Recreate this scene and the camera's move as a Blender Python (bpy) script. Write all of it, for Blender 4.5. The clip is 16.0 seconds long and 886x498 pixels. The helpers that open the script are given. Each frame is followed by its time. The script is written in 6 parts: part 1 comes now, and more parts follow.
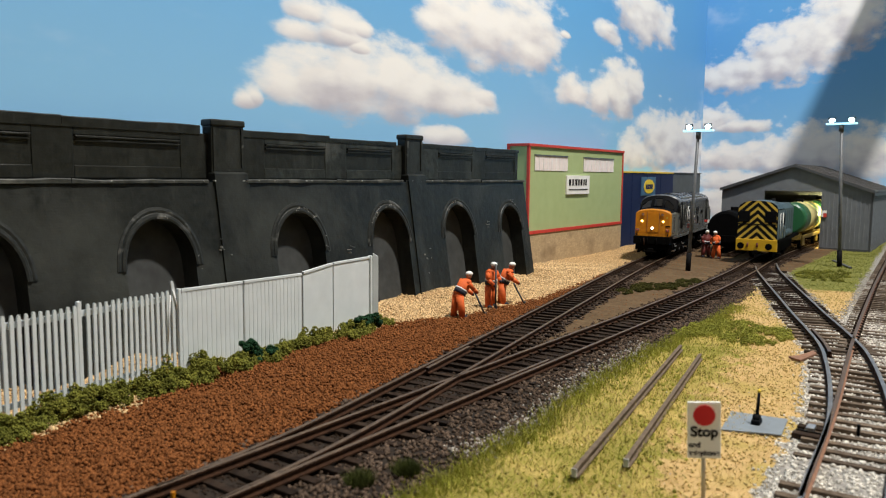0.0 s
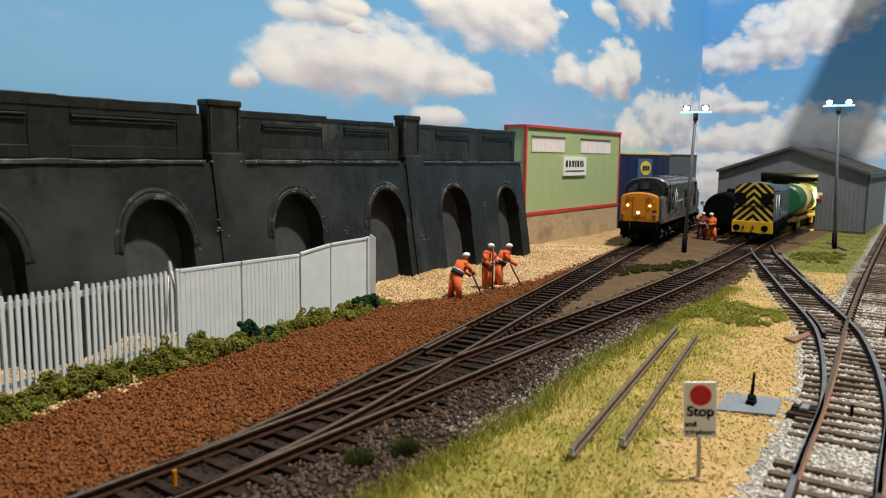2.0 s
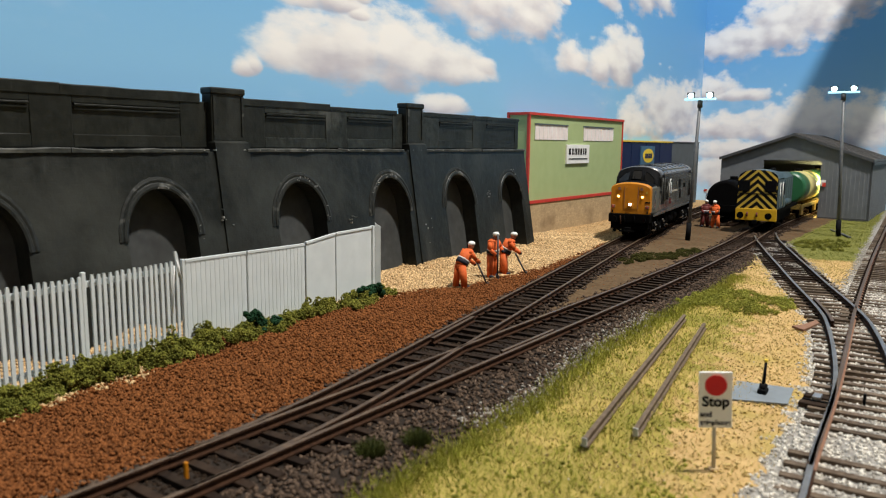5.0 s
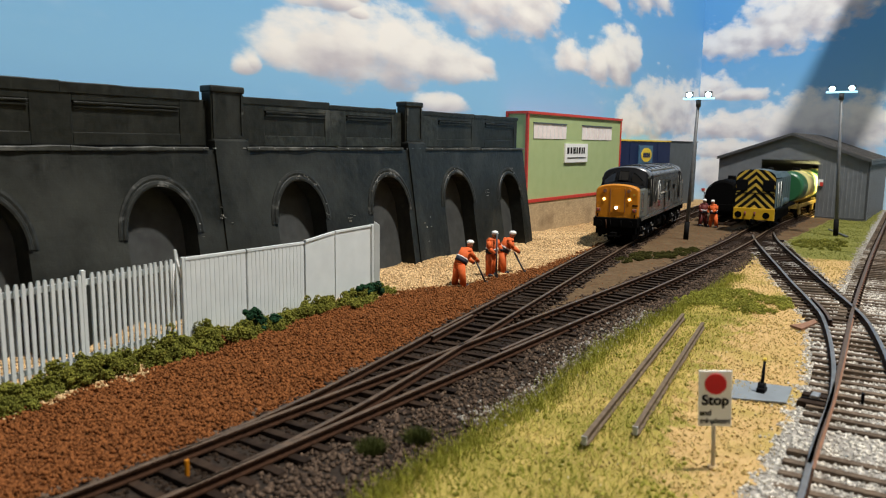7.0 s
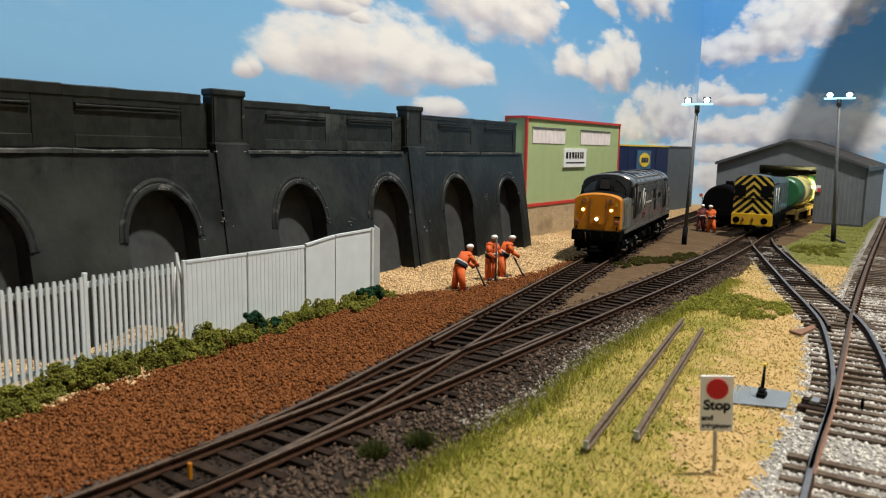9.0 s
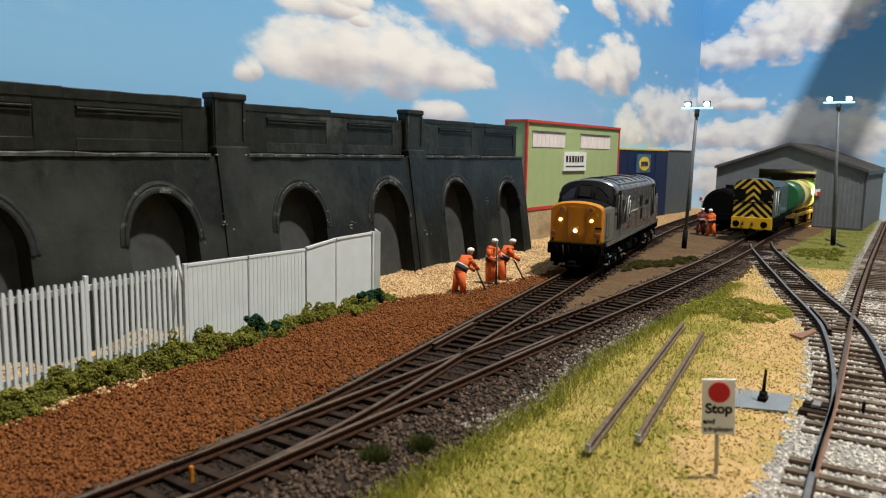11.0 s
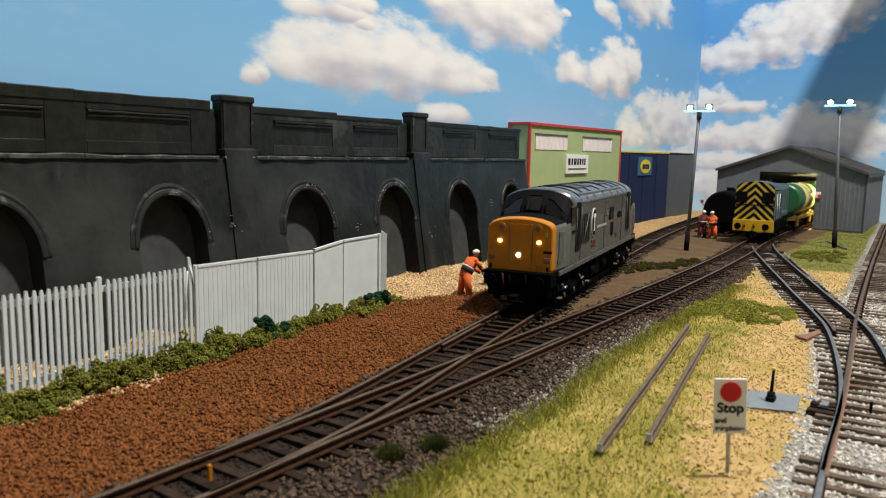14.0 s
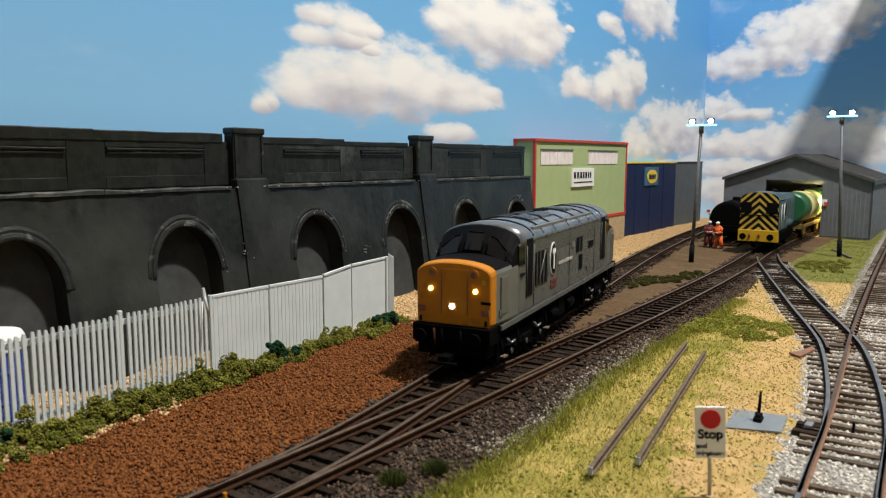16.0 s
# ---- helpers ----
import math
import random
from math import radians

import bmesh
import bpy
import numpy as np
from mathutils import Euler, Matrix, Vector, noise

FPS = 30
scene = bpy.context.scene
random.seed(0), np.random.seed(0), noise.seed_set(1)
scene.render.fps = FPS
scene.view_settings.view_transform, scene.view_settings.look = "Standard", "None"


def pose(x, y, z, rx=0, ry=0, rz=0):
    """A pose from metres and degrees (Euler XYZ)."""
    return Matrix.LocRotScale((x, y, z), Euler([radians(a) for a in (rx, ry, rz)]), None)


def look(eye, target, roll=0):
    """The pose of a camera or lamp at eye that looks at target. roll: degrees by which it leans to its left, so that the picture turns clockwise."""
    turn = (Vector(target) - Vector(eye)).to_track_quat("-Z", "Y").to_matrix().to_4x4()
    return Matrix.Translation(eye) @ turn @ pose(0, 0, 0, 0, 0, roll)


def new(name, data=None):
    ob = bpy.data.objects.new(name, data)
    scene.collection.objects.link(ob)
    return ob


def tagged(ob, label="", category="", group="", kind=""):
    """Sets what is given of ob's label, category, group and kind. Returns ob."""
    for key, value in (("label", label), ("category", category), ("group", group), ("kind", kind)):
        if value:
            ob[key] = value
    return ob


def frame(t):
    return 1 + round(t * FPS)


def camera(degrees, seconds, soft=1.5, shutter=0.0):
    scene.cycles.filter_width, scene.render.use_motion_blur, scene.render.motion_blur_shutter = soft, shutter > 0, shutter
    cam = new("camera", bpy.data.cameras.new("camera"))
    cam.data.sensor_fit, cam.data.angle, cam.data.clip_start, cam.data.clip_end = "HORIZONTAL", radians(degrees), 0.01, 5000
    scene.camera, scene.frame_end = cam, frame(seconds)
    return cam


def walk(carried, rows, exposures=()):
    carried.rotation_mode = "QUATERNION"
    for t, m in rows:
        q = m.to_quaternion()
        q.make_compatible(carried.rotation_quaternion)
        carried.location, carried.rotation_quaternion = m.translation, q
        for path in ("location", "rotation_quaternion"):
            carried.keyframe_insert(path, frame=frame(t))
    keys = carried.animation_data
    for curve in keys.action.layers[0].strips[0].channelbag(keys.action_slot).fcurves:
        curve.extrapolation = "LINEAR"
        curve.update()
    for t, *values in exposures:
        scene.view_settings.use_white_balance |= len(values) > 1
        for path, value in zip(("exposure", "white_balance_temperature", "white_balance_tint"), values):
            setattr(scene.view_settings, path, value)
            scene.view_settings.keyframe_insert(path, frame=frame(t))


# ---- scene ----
# ---- camera ----
cam = camera(62.4, 16.0, soft=1.1)
cam.data.dof.use_dof = True
cam.data.dof.focus_distance, cam.data.dof.aperture_fstop = 0.48, 34.0
PATH = [
    (0.0, (0.0047, 0.0018, 0.0739), (-0.2905, 0.4023, 0.0238), 0.59),
    (0.5, (0.0046, 0.0025, 0.0734), (-0.2902, 0.4028, 0.0208), 0.56),
    (1.0, (0.0053, -0.0002, 0.0741), (-0.2880, 0.4008, 0.0179), 0.63),
    (1.5, (0.0041, 0.0018, 0.0736), (-0.2888, 0.4027, 0.0145), 0.67),
    (2.0, (0.0043, 0.0009, 0.0739), (-0.2875, 0.4020, 0.0111), 0.75),
    (2.5, (0.0037, 0.0017, 0.0736), (-0.2877, 0.4027, 0.0086), 0.71),
    (3.0, (0.0028, 0.0025, 0.0735), (-0.2886, 0.4029, 0.0040), 0.68),
    (3.5, (0.0030, 0.0011, 0.0738), (-0.2879, 0.4014, 0.0020), 0.53),
    (4.0, (0.0020, 0.0008, 0.0738), (-0.2889, 0.4014, 0.0037), 0.59),
    (6.5, (0.0000, 0.0006, 0.0740), (-0.2898, 0.4016, 0.0020), 0.66),
    (7.0, (0.0000, 0.0000, 0.0739), (-0.2892, 0.4015, 0.0023), 0.74),
    (7.5, (0.0001, -0.0003, 0.0741), (-0.2886, 0.4016, 0.0030), 0.87),
    (8.0, (-0.0000, -0.0009, 0.0742), (-0.2886, 0.4015, 0.0043), 0.99),
    (8.5, (-0.0005, -0.0010, 0.0741), (-0.2886, 0.4018, 0.0050), 1.03),
    (9.0, (-0.0009, -0.0014, 0.0741), (-0.2887, 0.4016, 0.0051), 1.03),
    (11.5, (-0.0016, -0.0022, 0.0740), (-0.2893, 0.4014, 0.0079), 1.08),
    (12.0, (-0.0023, -0.0033, 0.0740), (-0.2897, 0.4005, 0.0081), 1.10),
    (12.5, (-0.0023, -0.0039, 0.0741), (-0.2896, 0.4000, 0.0089), 1.06),
    (13.0, (-0.0025, -0.0039, 0.0741), (-0.2898, 0.4001, 0.0088), 1.08),
    (13.5, (-0.0033, -0.0055, 0.0740), (-0.2905, 0.3986, 0.0090), 1.13),
    (14.0, (-0.0033, -0.0060, 0.0739), (-0.2903, 0.3983, 0.0091), 1.12),
    (14.5, (-0.0031, -0.0069, 0.0743), (-0.2898, 0.3976, 0.0094), 1.11),
    (15.0, (-0.0025, -0.0063, 0.0740), (-0.2892, 0.3983, 0.0100), 0.81),
    (15.5, (-0.0012, -0.0061, 0.0771), (-0.2881, 0.3985, 0.0135), 0.69),
    (16.0, (0.0074, -0.0128, 0.0846), (-0.2876, 0.3862, 0.0230), 0.11),]
walk(cam, [(t, look(eye, target, roll)) for t, eye, target, roll in PATH])

# ---- light: a dim hobby room with ceiling lamps ----
world = bpy.data.worlds.new("room_dusk")
scene.world = world
world.use_nodes = True
world.node_tree.nodes["Background"].inputs[0].default_value = (1.0, 0.95, 0.88, 1)
world.node_tree.nodes["Background"].inputs[1].default_value = 0.02
scene.view_settings.exposure = 0.0


def area_lamp(name, eye, target, size, watts, color):
    data = bpy.data.lights.new(name, "AREA")
    data.shape, data.size, data.energy, data.color = "DISK", size, watts, color
    ob = new(name, data)
    ob.matrix_world = look(eye, target)
    return ob


def bulb(name, place, radius, watts, color):
    data = bpy.data.lights.new(name, "POINT")
    data.shadow_soft_size, data.energy, data.color = radius, watts, color
    ob = new(name, data)
    ob.location = place
    return ob


area_lamp("ceiling_lamp_main", (0.28, 0.42, 1.30), (-0.2, 0.32, 0.0), 0.08, 30.0, (1.0, 0.96, 0.895))
area_lamp("ceiling_lamp_room", (0.9, -0.6, 1.42), (0.2, 0.0, 0.0), 0.9, 5.5, (1.0, 0.95, 0.88))
bulb("shed_bulb", (-0.1315, 0.926, 0.038), 0.003, 0.30, (1.0, 0.86, 0.36))


# ---- materials ----
def mat(name, c1, c2=None, rough=0.7, metal=0.0, scale=300.0, bump=0.0, big=25.0, dirt=None, dirt_amount=0.0, glow=0.0, vary=0.0, spec=0.4, brick=0.0, streak=None):
    """Two tones mixed by fine grain, blotches of dirt at a larger scale, fine relief."""
    m = bpy.data.materials.new(name)
    m.use_nodes = True
    nt = m.node_tree
    p = nt.nodes["Principled BSDF"]
    p.inputs["Roughness"].default_value, p.inputs["Metallic"].default_value = rough, metal
    p.inputs["Specular IOR Level"].default_value = spec
    c2 = c2 or tuple(v * 0.8 for v in c1)
    co = nt.nodes.new("ShaderNodeTexCoord")

    def noise_node(s, d):
        n = nt.nodes.new("ShaderNodeTexNoise")
        n.inputs["Scale"].default_value, n.inputs["Detail"].default_value = s, d
        nt.links.new(co.outputs["Object"], n.inputs["Vector"])
        return n

    def mix(fac, a, b):
        x = nt.nodes.new("ShaderNodeMix")
        x.data_type = "RGBA"
        nt.links.new(fac, x.inputs["Factor"])
        for sock, val in ((x.inputs["A"], a), (x.inputs["B"], b)):
            if isinstance(val, tuple):
                sock.default_value = (*val, 1)
            else:
                nt.links.new(val, sock)
        return x.outputs["Result"]

    def ramp(out, lo, hi):
        r = nt.nodes.new("ShaderNodeMapRange")
        r.inputs["From Min"].default_value, r.inputs["From Max"].default_value = lo, hi
        nt.links.new(out, r.inputs["Value"])
        return r.outputs["Result"]

    fine = noise_node(scale, 4)
    col = mix(ramp(fine.outputs["Fac"], 0.32, 0.68), c1, c2)
    if vary:
        isl = nt.nodes.new("ShaderNodeNewGeometry")
        oi = nt.nodes.new("ShaderNodeObjectInfo")
        add = nt.nodes.new("ShaderNodeMath")
        nt.links.new(isl.outputs["Random Per Island"], add.inputs[0])
        nt.links.new(oi.outputs["Random"], add.inputs[1])
        wrap = nt.nodes.new("ShaderNodeMath")
        wrap.operation = "FRACT"
        nt.links.new(add.outputs[0], wrap.inputs[0])
        hsv = nt.nodes.new("ShaderNodeHueSaturation")
        nt.links.new(col, hsv.inputs["Color"])
        r = nt.nodes.new("ShaderNodeMapRange")
        r.inputs["To Min"].default_value, r.inputs["To Max"].default_value = 1 - vary, 1 + vary
        nt.links.new(wrap.outputs[0], r.inputs["Value"])
        nt.links.new(r.outputs["Result"], hsv.inputs["Value"])
        col = hsv.outputs["Color"]
    if dirt:
        blot = noise_node(big, 5)
        col = mix(ramp(blot.outputs["Fac"], 0.62 - dirt_amount, 0.75), col, dirt)
    if streak:
        run = nt.nodes.new("ShaderNodeVectorMath")
        run.operation = "MULTIPLY"
        run.inputs[1].default_value = (1.0, 1.0, 0.16)
        nt.links.new(co.outputs["Object"], run.inputs[0])
        for s, lo, hi in ((85, 0.53, 0.74), (420, 0.60, 0.78)):
            n = noise_node(s, 5)
            nt.links.new(run.outputs[0], n.inputs["Vector"])
            col = mix(ramp(n.outputs["Fac"], lo, hi), col, streak)
    nt.links.new(col, p.inputs["Base Color"])
    if bump:
        b = nt.nodes.new("ShaderNodeBump")
        b.inputs["Strength"].default_value, b.inputs["Distance"].default_value = 0.6, bump
        nt.links.new(fine.outputs["Fac"], b.inputs["Height"])
        if brick:
            geo = nt.nodes.new("ShaderNodeNewGeometry")
            sep = nt.nodes.new("ShaderNodeSeparateXYZ")
            com = nt.nodes.new("ShaderNodeCombineXYZ")
            nt.links.new(geo.outputs["Position"], sep.inputs[0])
            nt.links.new(sep.outputs["Y"], com.inputs[0])
            nt.links.new(sep.outputs["Z"], com.inputs[1])
            br = nt.nodes.new("ShaderNodeTexBrick")
            br.inputs["Scale"].default_value = 1.0
            br.inputs["Brick Width"].default_value, br.inputs["Row Height"].default_value, br.inputs["Mortar Size"].default_value = brick, brick * 0.36, brick * 0.05
            nt.links.new(com.outputs[0], br.inputs["Vector"])
            b2 = nt.nodes.new("ShaderNodeBump")
            b2.inputs["Strength"].default_value, b2.inputs["Distance"].default_value = 0.16, -0.0002
            nt.links.new(br.outputs["Fac"], b2.inputs["Height"])
            nt.links.new(b.outputs["Normal"], b2.inputs["Normal"])
            b = b2
        nt.links.new(b.outputs["Normal"], p.inputs["Normal"])
    if glow:
        p.inputs["Emission Color"].default_value = (*c1, 1)
        p.inputs["Emission Strength"].default_value = glow
    return m


def glass_mat(name, tint):
    m = mat(name, tint, tint, rough=0.08, scale=80, spec=0.16)
    return m


def sky_print(name, along, clouds, shift):
    """A printed sky sheet: blue fading to pale haze, with cumulus built from soft ellipses broken up by noise."""
    m = bpy.data.materials.new(name)
    m.use_nodes = True
    nt = m.node_tree
    L, N = nt.links, nt.nodes
    p = N["Principled BSDF"]
    p.inputs["Roughness"].default_value = 0.55
    p.inputs["Specular IOR Level"].default_value = 0.25
    geo = N.new("ShaderNodeNewGeometry")
    sep = N.new("ShaderNodeSeparateXYZ")
    L.new(geo.outputs["Position"], sep.inputs[0])

    def math_node(op, a, b=0.0, c=0.0):
        n = N.new("ShaderNodeMath")
        n.operation = op
        for i, v in enumerate((a, b, c)):
            if isinstance(v, (int, float)):
                n.inputs[i].default_value = v
            else:
                L.new(v, n.inputs[i])
        return n.outputs[0]

    u, z = sep.outputs[along], sep.outputs["Z"]
    # stretch: the sheet is seen aslant, so its clouds are long along it
    uv = N.new("ShaderNodeCombineXYZ")
    L.new(math_node("MULTIPLY_ADD", u, 0.42 if along == "Y" else 0.75, shift), uv.inputs[0])
    L.new(z, uv.inputs[1])

    def fbm(s, d, rough=0.55):
        n = N.new("ShaderNodeTexNoise")
        n.inputs["Scale"].default_value, n.inputs["Detail"].default_value, n.inputs["Roughness"].default_value = s, d, rough
        L.new(uv.outputs[0], n.inputs["Vector"])
        return n.outputs["Fac"]

    def ss(v, lo, hi):
        r = N.new("ShaderNodeMapRange")
        r.interpolation_type = "SMOOTHSTEP"
        r.inputs["From Min"].default_value, r.inputs["From Max"].default_value = lo, hi
        L.new(v, r.inputs["Value"])
        return r.outputs["Result"]

    puff = N.new("ShaderNodeTexVoronoi")
    puff.feature = "SMOOTH_F1"
    puff.inputs["Scale"].default_value = 75
    L.new(uv.outputs[0], puff.inputs["Vector"])
    wob = math_node("ADD", math_node("MULTIPLY", math_node("SUBTRACT", fbm(52, 8, 0.58), 0.5), 1.7), math_node("MULTIPLY", math_node("SUBTRACT", 0.4, puff.outputs["Distance"]), 0.55))
    dens, lift = None, None
    for cu, cz, ru, rz in clouds:
        du = math_node("DIVIDE", math_node("SUBTRACT", u, cu), ru)
        dz = math_node("DIVIDE", math_node("SUBTRACT", z, cz), rz)
        # flatter undersides
        low = math_node("MULTIPLY", math_node("MINIMUM", dz, 0.0), 1.45)
        dzz = math_node("ADD", math_node("MAXIMUM", dz, 0.0), low)
        dist = math_node("SQRT", math_node("ADD", math_node("MULTIPLY", du, du), math_node("MULTIPLY", dzz, dzz)))
        d = math_node("SUBTRACT", 1.0, dist)
        if dens is None:
            dens, lift = d, math_node("ADD", dz, 0.0)
        else:
            over = ss(math_node("SUBTRACT", d, dens), -0.22, 0.22)
            lift = math_node("ADD", math_node("MULTIPLY", over, dz), math_node("MULTIPLY", math_node("SUBTRACT", 1.0, over), lift))
            dens = math_node("SMOOTH_MAX", dens, d, 0.25)

    def mixc(fac, a, b):
        x = N.new("ShaderNodeMix")
        x.data_type = "RGBA"
        L.new(fac, x.inputs["Factor"])
        for sock, val in ((x.inputs["A"], a), (x.inputs["B"], b)):
            if isinstance(val, tuple):
                sock.default_value = (*val, 1)
            else:
                L.new(val, sock)
        return x.outputs["Result"]

    mask = ss(math_node("ADD", dens, wob), -0.26, 0.16)
    blue = mixc(ss(z, 0.0, 0.26), (0.31, 0.57, 0.79), (0.110, 0.340, 0.67))
    wisp = math_node("MULTIPLY", ss(fbm(18, 5), 0.56, 0.80), 0.35)
    blue = mixc(wisp, blue, (0.62, 0.72, 0.82))
    blue = mixc(math_node("MULTIPLY", math_node("SUBTRACT", 1.0, ss(z, 0.0, 0.10)), 0.45), blue, (0.62, 0.70, 0.78))
    billow = math_node("MULTIPLY", math_node("SUBTRACT", 0.42, puff.outputs["Distance"]), 0.9)
    grain = math_node("MULTIPLY", math_node("SUBTRACT", fbm(44, 6, 0.5), 0.47), 1.9)
    lightness = math_node("ADD", math_node("MULTIPLY", lift, 0.9), math_node("ADD", billow, grain))
    cloud = mixc(ss(lightness, -1.0, 0.55), (0.42, 0.40, 0.48), (0.83, 0.82, 0.82))
    # thin edges let the blue through
    cloud = mixc(ss(math_node("ADD", dens, wob), -0.1, 0.5), mixc(math_node("ADD", 0.70, 0.0), blue, cloud), cloud)
    L.new(mixc(mask, blue, cloud), p.inputs["Base Color"])
    return m


SKY_LEFT = [(0.278, 0.1163, 0.008, 0.008), (0.299, 0.1256, 0.022, 0.0202), (0.327, 0.1284, 0.033, 0.0262), (0.363, 0.1325, 0.04, 0.0311), (0.404, 0.1355, 0.042, 0.0327),
            (0.446, 0.1333, 0.042, 0.0232), (0.486, 0.1336, 0.039, 0.0177), (0.511, 0.1366, 0.021, 0.0096), (0.273, 0.1141, 0.01, 0.0071), (0.318, 0.1703, 0.02, 0.0084),
            (0.349, 0.1675, 0.022, 0.0121), (0.367, 0.1683, 0.012, 0.0072), (0.463, 0.189, 0.04, 0.0262), (0.519, 0.1889, 0.063, 0.0377), (0.584, 0.1954, 0.068, 0.0443),
            (0.464, 0.102, 0.037, 0.0098), (0.68, 0.1571, 0.042, 0.0166), (0.741, 0.1546, 0.039, 0.0227), (0.791, 0.1659, 0.058, 0.0392), (0.826, 0.1741, 0.033, 0.0317),
            (0.754, 0.2265, 0.032, 0.0127), (0.86, 0.2614, 0.092, 0.0406), (0.837, 0.1013, 0.047, 0.0257), (0.982, 0.116, 0.149, 0.0442), (1.03, 0.066, 0.110, 0.024),
            (0.315, 0.1595, 0.021, 0.0091), (0.345, 0.1609, 0.026, 0.0109), (0.365, 0.1555, 0.014, 0.0057), (0.757, 0.2307, 0.024, 0.0103), (0.657, 0.2106, 0.012, 0.0042)]
SKY_RIGHT = [(-0.34, 0.2172, 0.038, 0.0208), (-0.285, 0.2168, 0.053, 0.0329), (-0.234, 0.2357, 0.05, 0.0478), (-0.193, 0.2516, 0.048, 0.0532), (-0.155, 0.2766, 0.045, 0.0517),
            (-0.281, 0.146, 0.049, 0.0109), (-0.321, 0.1547, 0.037, 0.0218), (-0.295, 0.0995, 0.064, 0.0241), (-0.235, 0.1003, 0.059, 0.0302), (-0.185, 0.102, 0.048, 0.043),
            (-0.125, 0.1016, 0.045, 0.0415), (-0.286, 0.068, 0.055, 0.020),
            (-0.290, 0.034, 0.060, 0.030), (-0.215, 0.058, 0.060, 0.024)]

M_SKY_L = sky_print("printed_sky_long", "Y", SKY_LEFT, 0.0)
M_SKY_R = sky_print("printed_sky_end", "X", SKY_RIGHT, 3.0)
M_PLASTER = mat("room_plaster", (0.36, 0.34, 0.31), (0.31, 0.29, 0.27), 0.9, scale=30, bump=0.0005)
M_STONE = mat("charcoal_painted_plaster", (0.0172, 0.0190, 0.0168), (0.0090, 0.0102, 0.0090), 0.38, scale=240, bump=0.0005, big=14, dirt=(0.050, 0.053, 0.047), dirt_amount=0.10, brick=0.0031, spec=0.3, streak=(0.030, 0.032, 0.029))
M_STONE_BACK = mat("grey_arch_infill", (0.050, 0.053, 0.051), (0.034, 0.036, 0.035), 0.6, scale=200, bump=0.0002, big=40, dirt=(0.022, 0.022, 0.022), dirt_amount=0.06)
M_CHIP = mat("chipped_white_plaster", (0.55, 0.55, 0.52), (0.35, 0.35, 0.33), 0.8, scale=900)
M_BROWN_G = mat("brown_earth", (0.165, 0.062, 0.021), (0.105, 0.039, 0.014), 0.95, scale=700, bump=0.0006, spec=0.08)
M_SAND_G = mat("sand_bed", (0.50, 0.34, 0.17), (0.33, 0.21, 0.10), 0.95, scale=700, bump=0.0006, spec=0.08)
M_DARK_G = mat("dark_ballast_bed", (0.036, 0.027, 0.021), (0.018, 0.014, 0.011), 0.95, scale=800, bump=0.0006, spec=0.08)
M_LIGHT_G = mat("pale_ballast_bed", (0.36, 0.335, 0.30), (0.15, 0.14, 0.125), 0.95, scale=800, bump=0.0006, spec=0.08)
M_GRASS_G = mat("green_straw_bed", (0.475, 0.352, 0.112), (0.315, 0.255, 0.064), 0.95, scale=200, bump=0.0006, big=34, dirt=(0.15, 0.16, 0.022), dirt_amount=0.19, spec=0.08)
M_DIRT_G = mat("trodden_dirt", (0.128, 0.083, 0.045), (0.078, 0.050, 0.027), 0.95, scale=420, bump=0.0005, big=45, dirt=(0.145, 0.102, 0.055), dirt_amount=0.08, spec=0.08)
M_BROWN = mat("brown_granules", (0.220, 0.081, 0.026), (0.138, 0.049, 0.016), 0.95, scale=1500, vary=0.34, spec=0.08)
M_SAND = mat("sand_granules", (0.62, 0.44, 0.235), (0.50, 0.34, 0.175), 0.95, scale=1500, vary=0.4, spec=0.08)
M_DARK = mat("grey_brown_ballast_stones", (0.112, 0.078, 0.055), (0.052, 0.034, 0.024), 0.9, scale=1500, vary=0.5, spec=0.08)
M_LIGHT = mat("pale_ballast_stones", (0.63, 0.59, 0.52), (0.43, 0.40, 0.35), 0.9, scale=1500, vary=0.45, spec=0.08)
M_GREYST = mat("grey_ballast_stones", (0.34, 0.31, 0.27), (0.22, 0.20, 0.17), 0.9, scale=1500, vary=0.4, spec=0.08)
M_STRAW = mat("straw_fibres", (0.54, 0.395, 0.162), (0.44, 0.328, 0.124), 0.9, scale=300, vary=0.3, spec=0.08)
M_GREEN = mat("green_fibres", (0.295, 0.29, 0.046), (0.21, 0.218, 0.030), 0.9, scale=300, vary=0.35, spec=0.08)
M_BUSH = mat("olive_foam_foliage", (0.195, 0.190, 0.034), (0.098, 0.104, 0.019), 0.95, scale=160, vary=0.45, spec=0.08)
M_BUSH_DK = mat("dark_green_foam_foliage", (0.018, 0.055, 0.025), (0.010, 0.033, 0.015), 0.95, scale=300, vary=0.3, spec=0.08)
M_RAIL = mat("rusty_rail_sides", (0.048, 0.022, 0.011), (0.024, 0.011, 0.006), 0.85, 0.0, scale=600, spec=0.12)
M_RAILTOP = mat("worn_rail_top", (0.125, 0.080, 0.048), (0.070, 0.045, 0.028), 0.45, 0.25, scale=300)
M_RAIL_RED = mat("orange_rust_rail", (0.26, 0.13, 0.075), (0.17, 0.085, 0.05), 0.75, 0.1, scale=600)
M_SLEEPER = mat("dark_brown_sleeper", (0.030, 0.018, 0.011), (0.015, 0.009, 0.006), 0.85, scale=500, vary=0.4, dirt=(0.060, 0.040, 0.026), dirt_amount=0.02, big=120, spec=0.12)
M_FENCE = mat("pale_grey_plastic_fence", (0.66, 0.70, 0.70), (0.60, 0.64, 0.64), 0.5, scale=120, bump=0.00004)
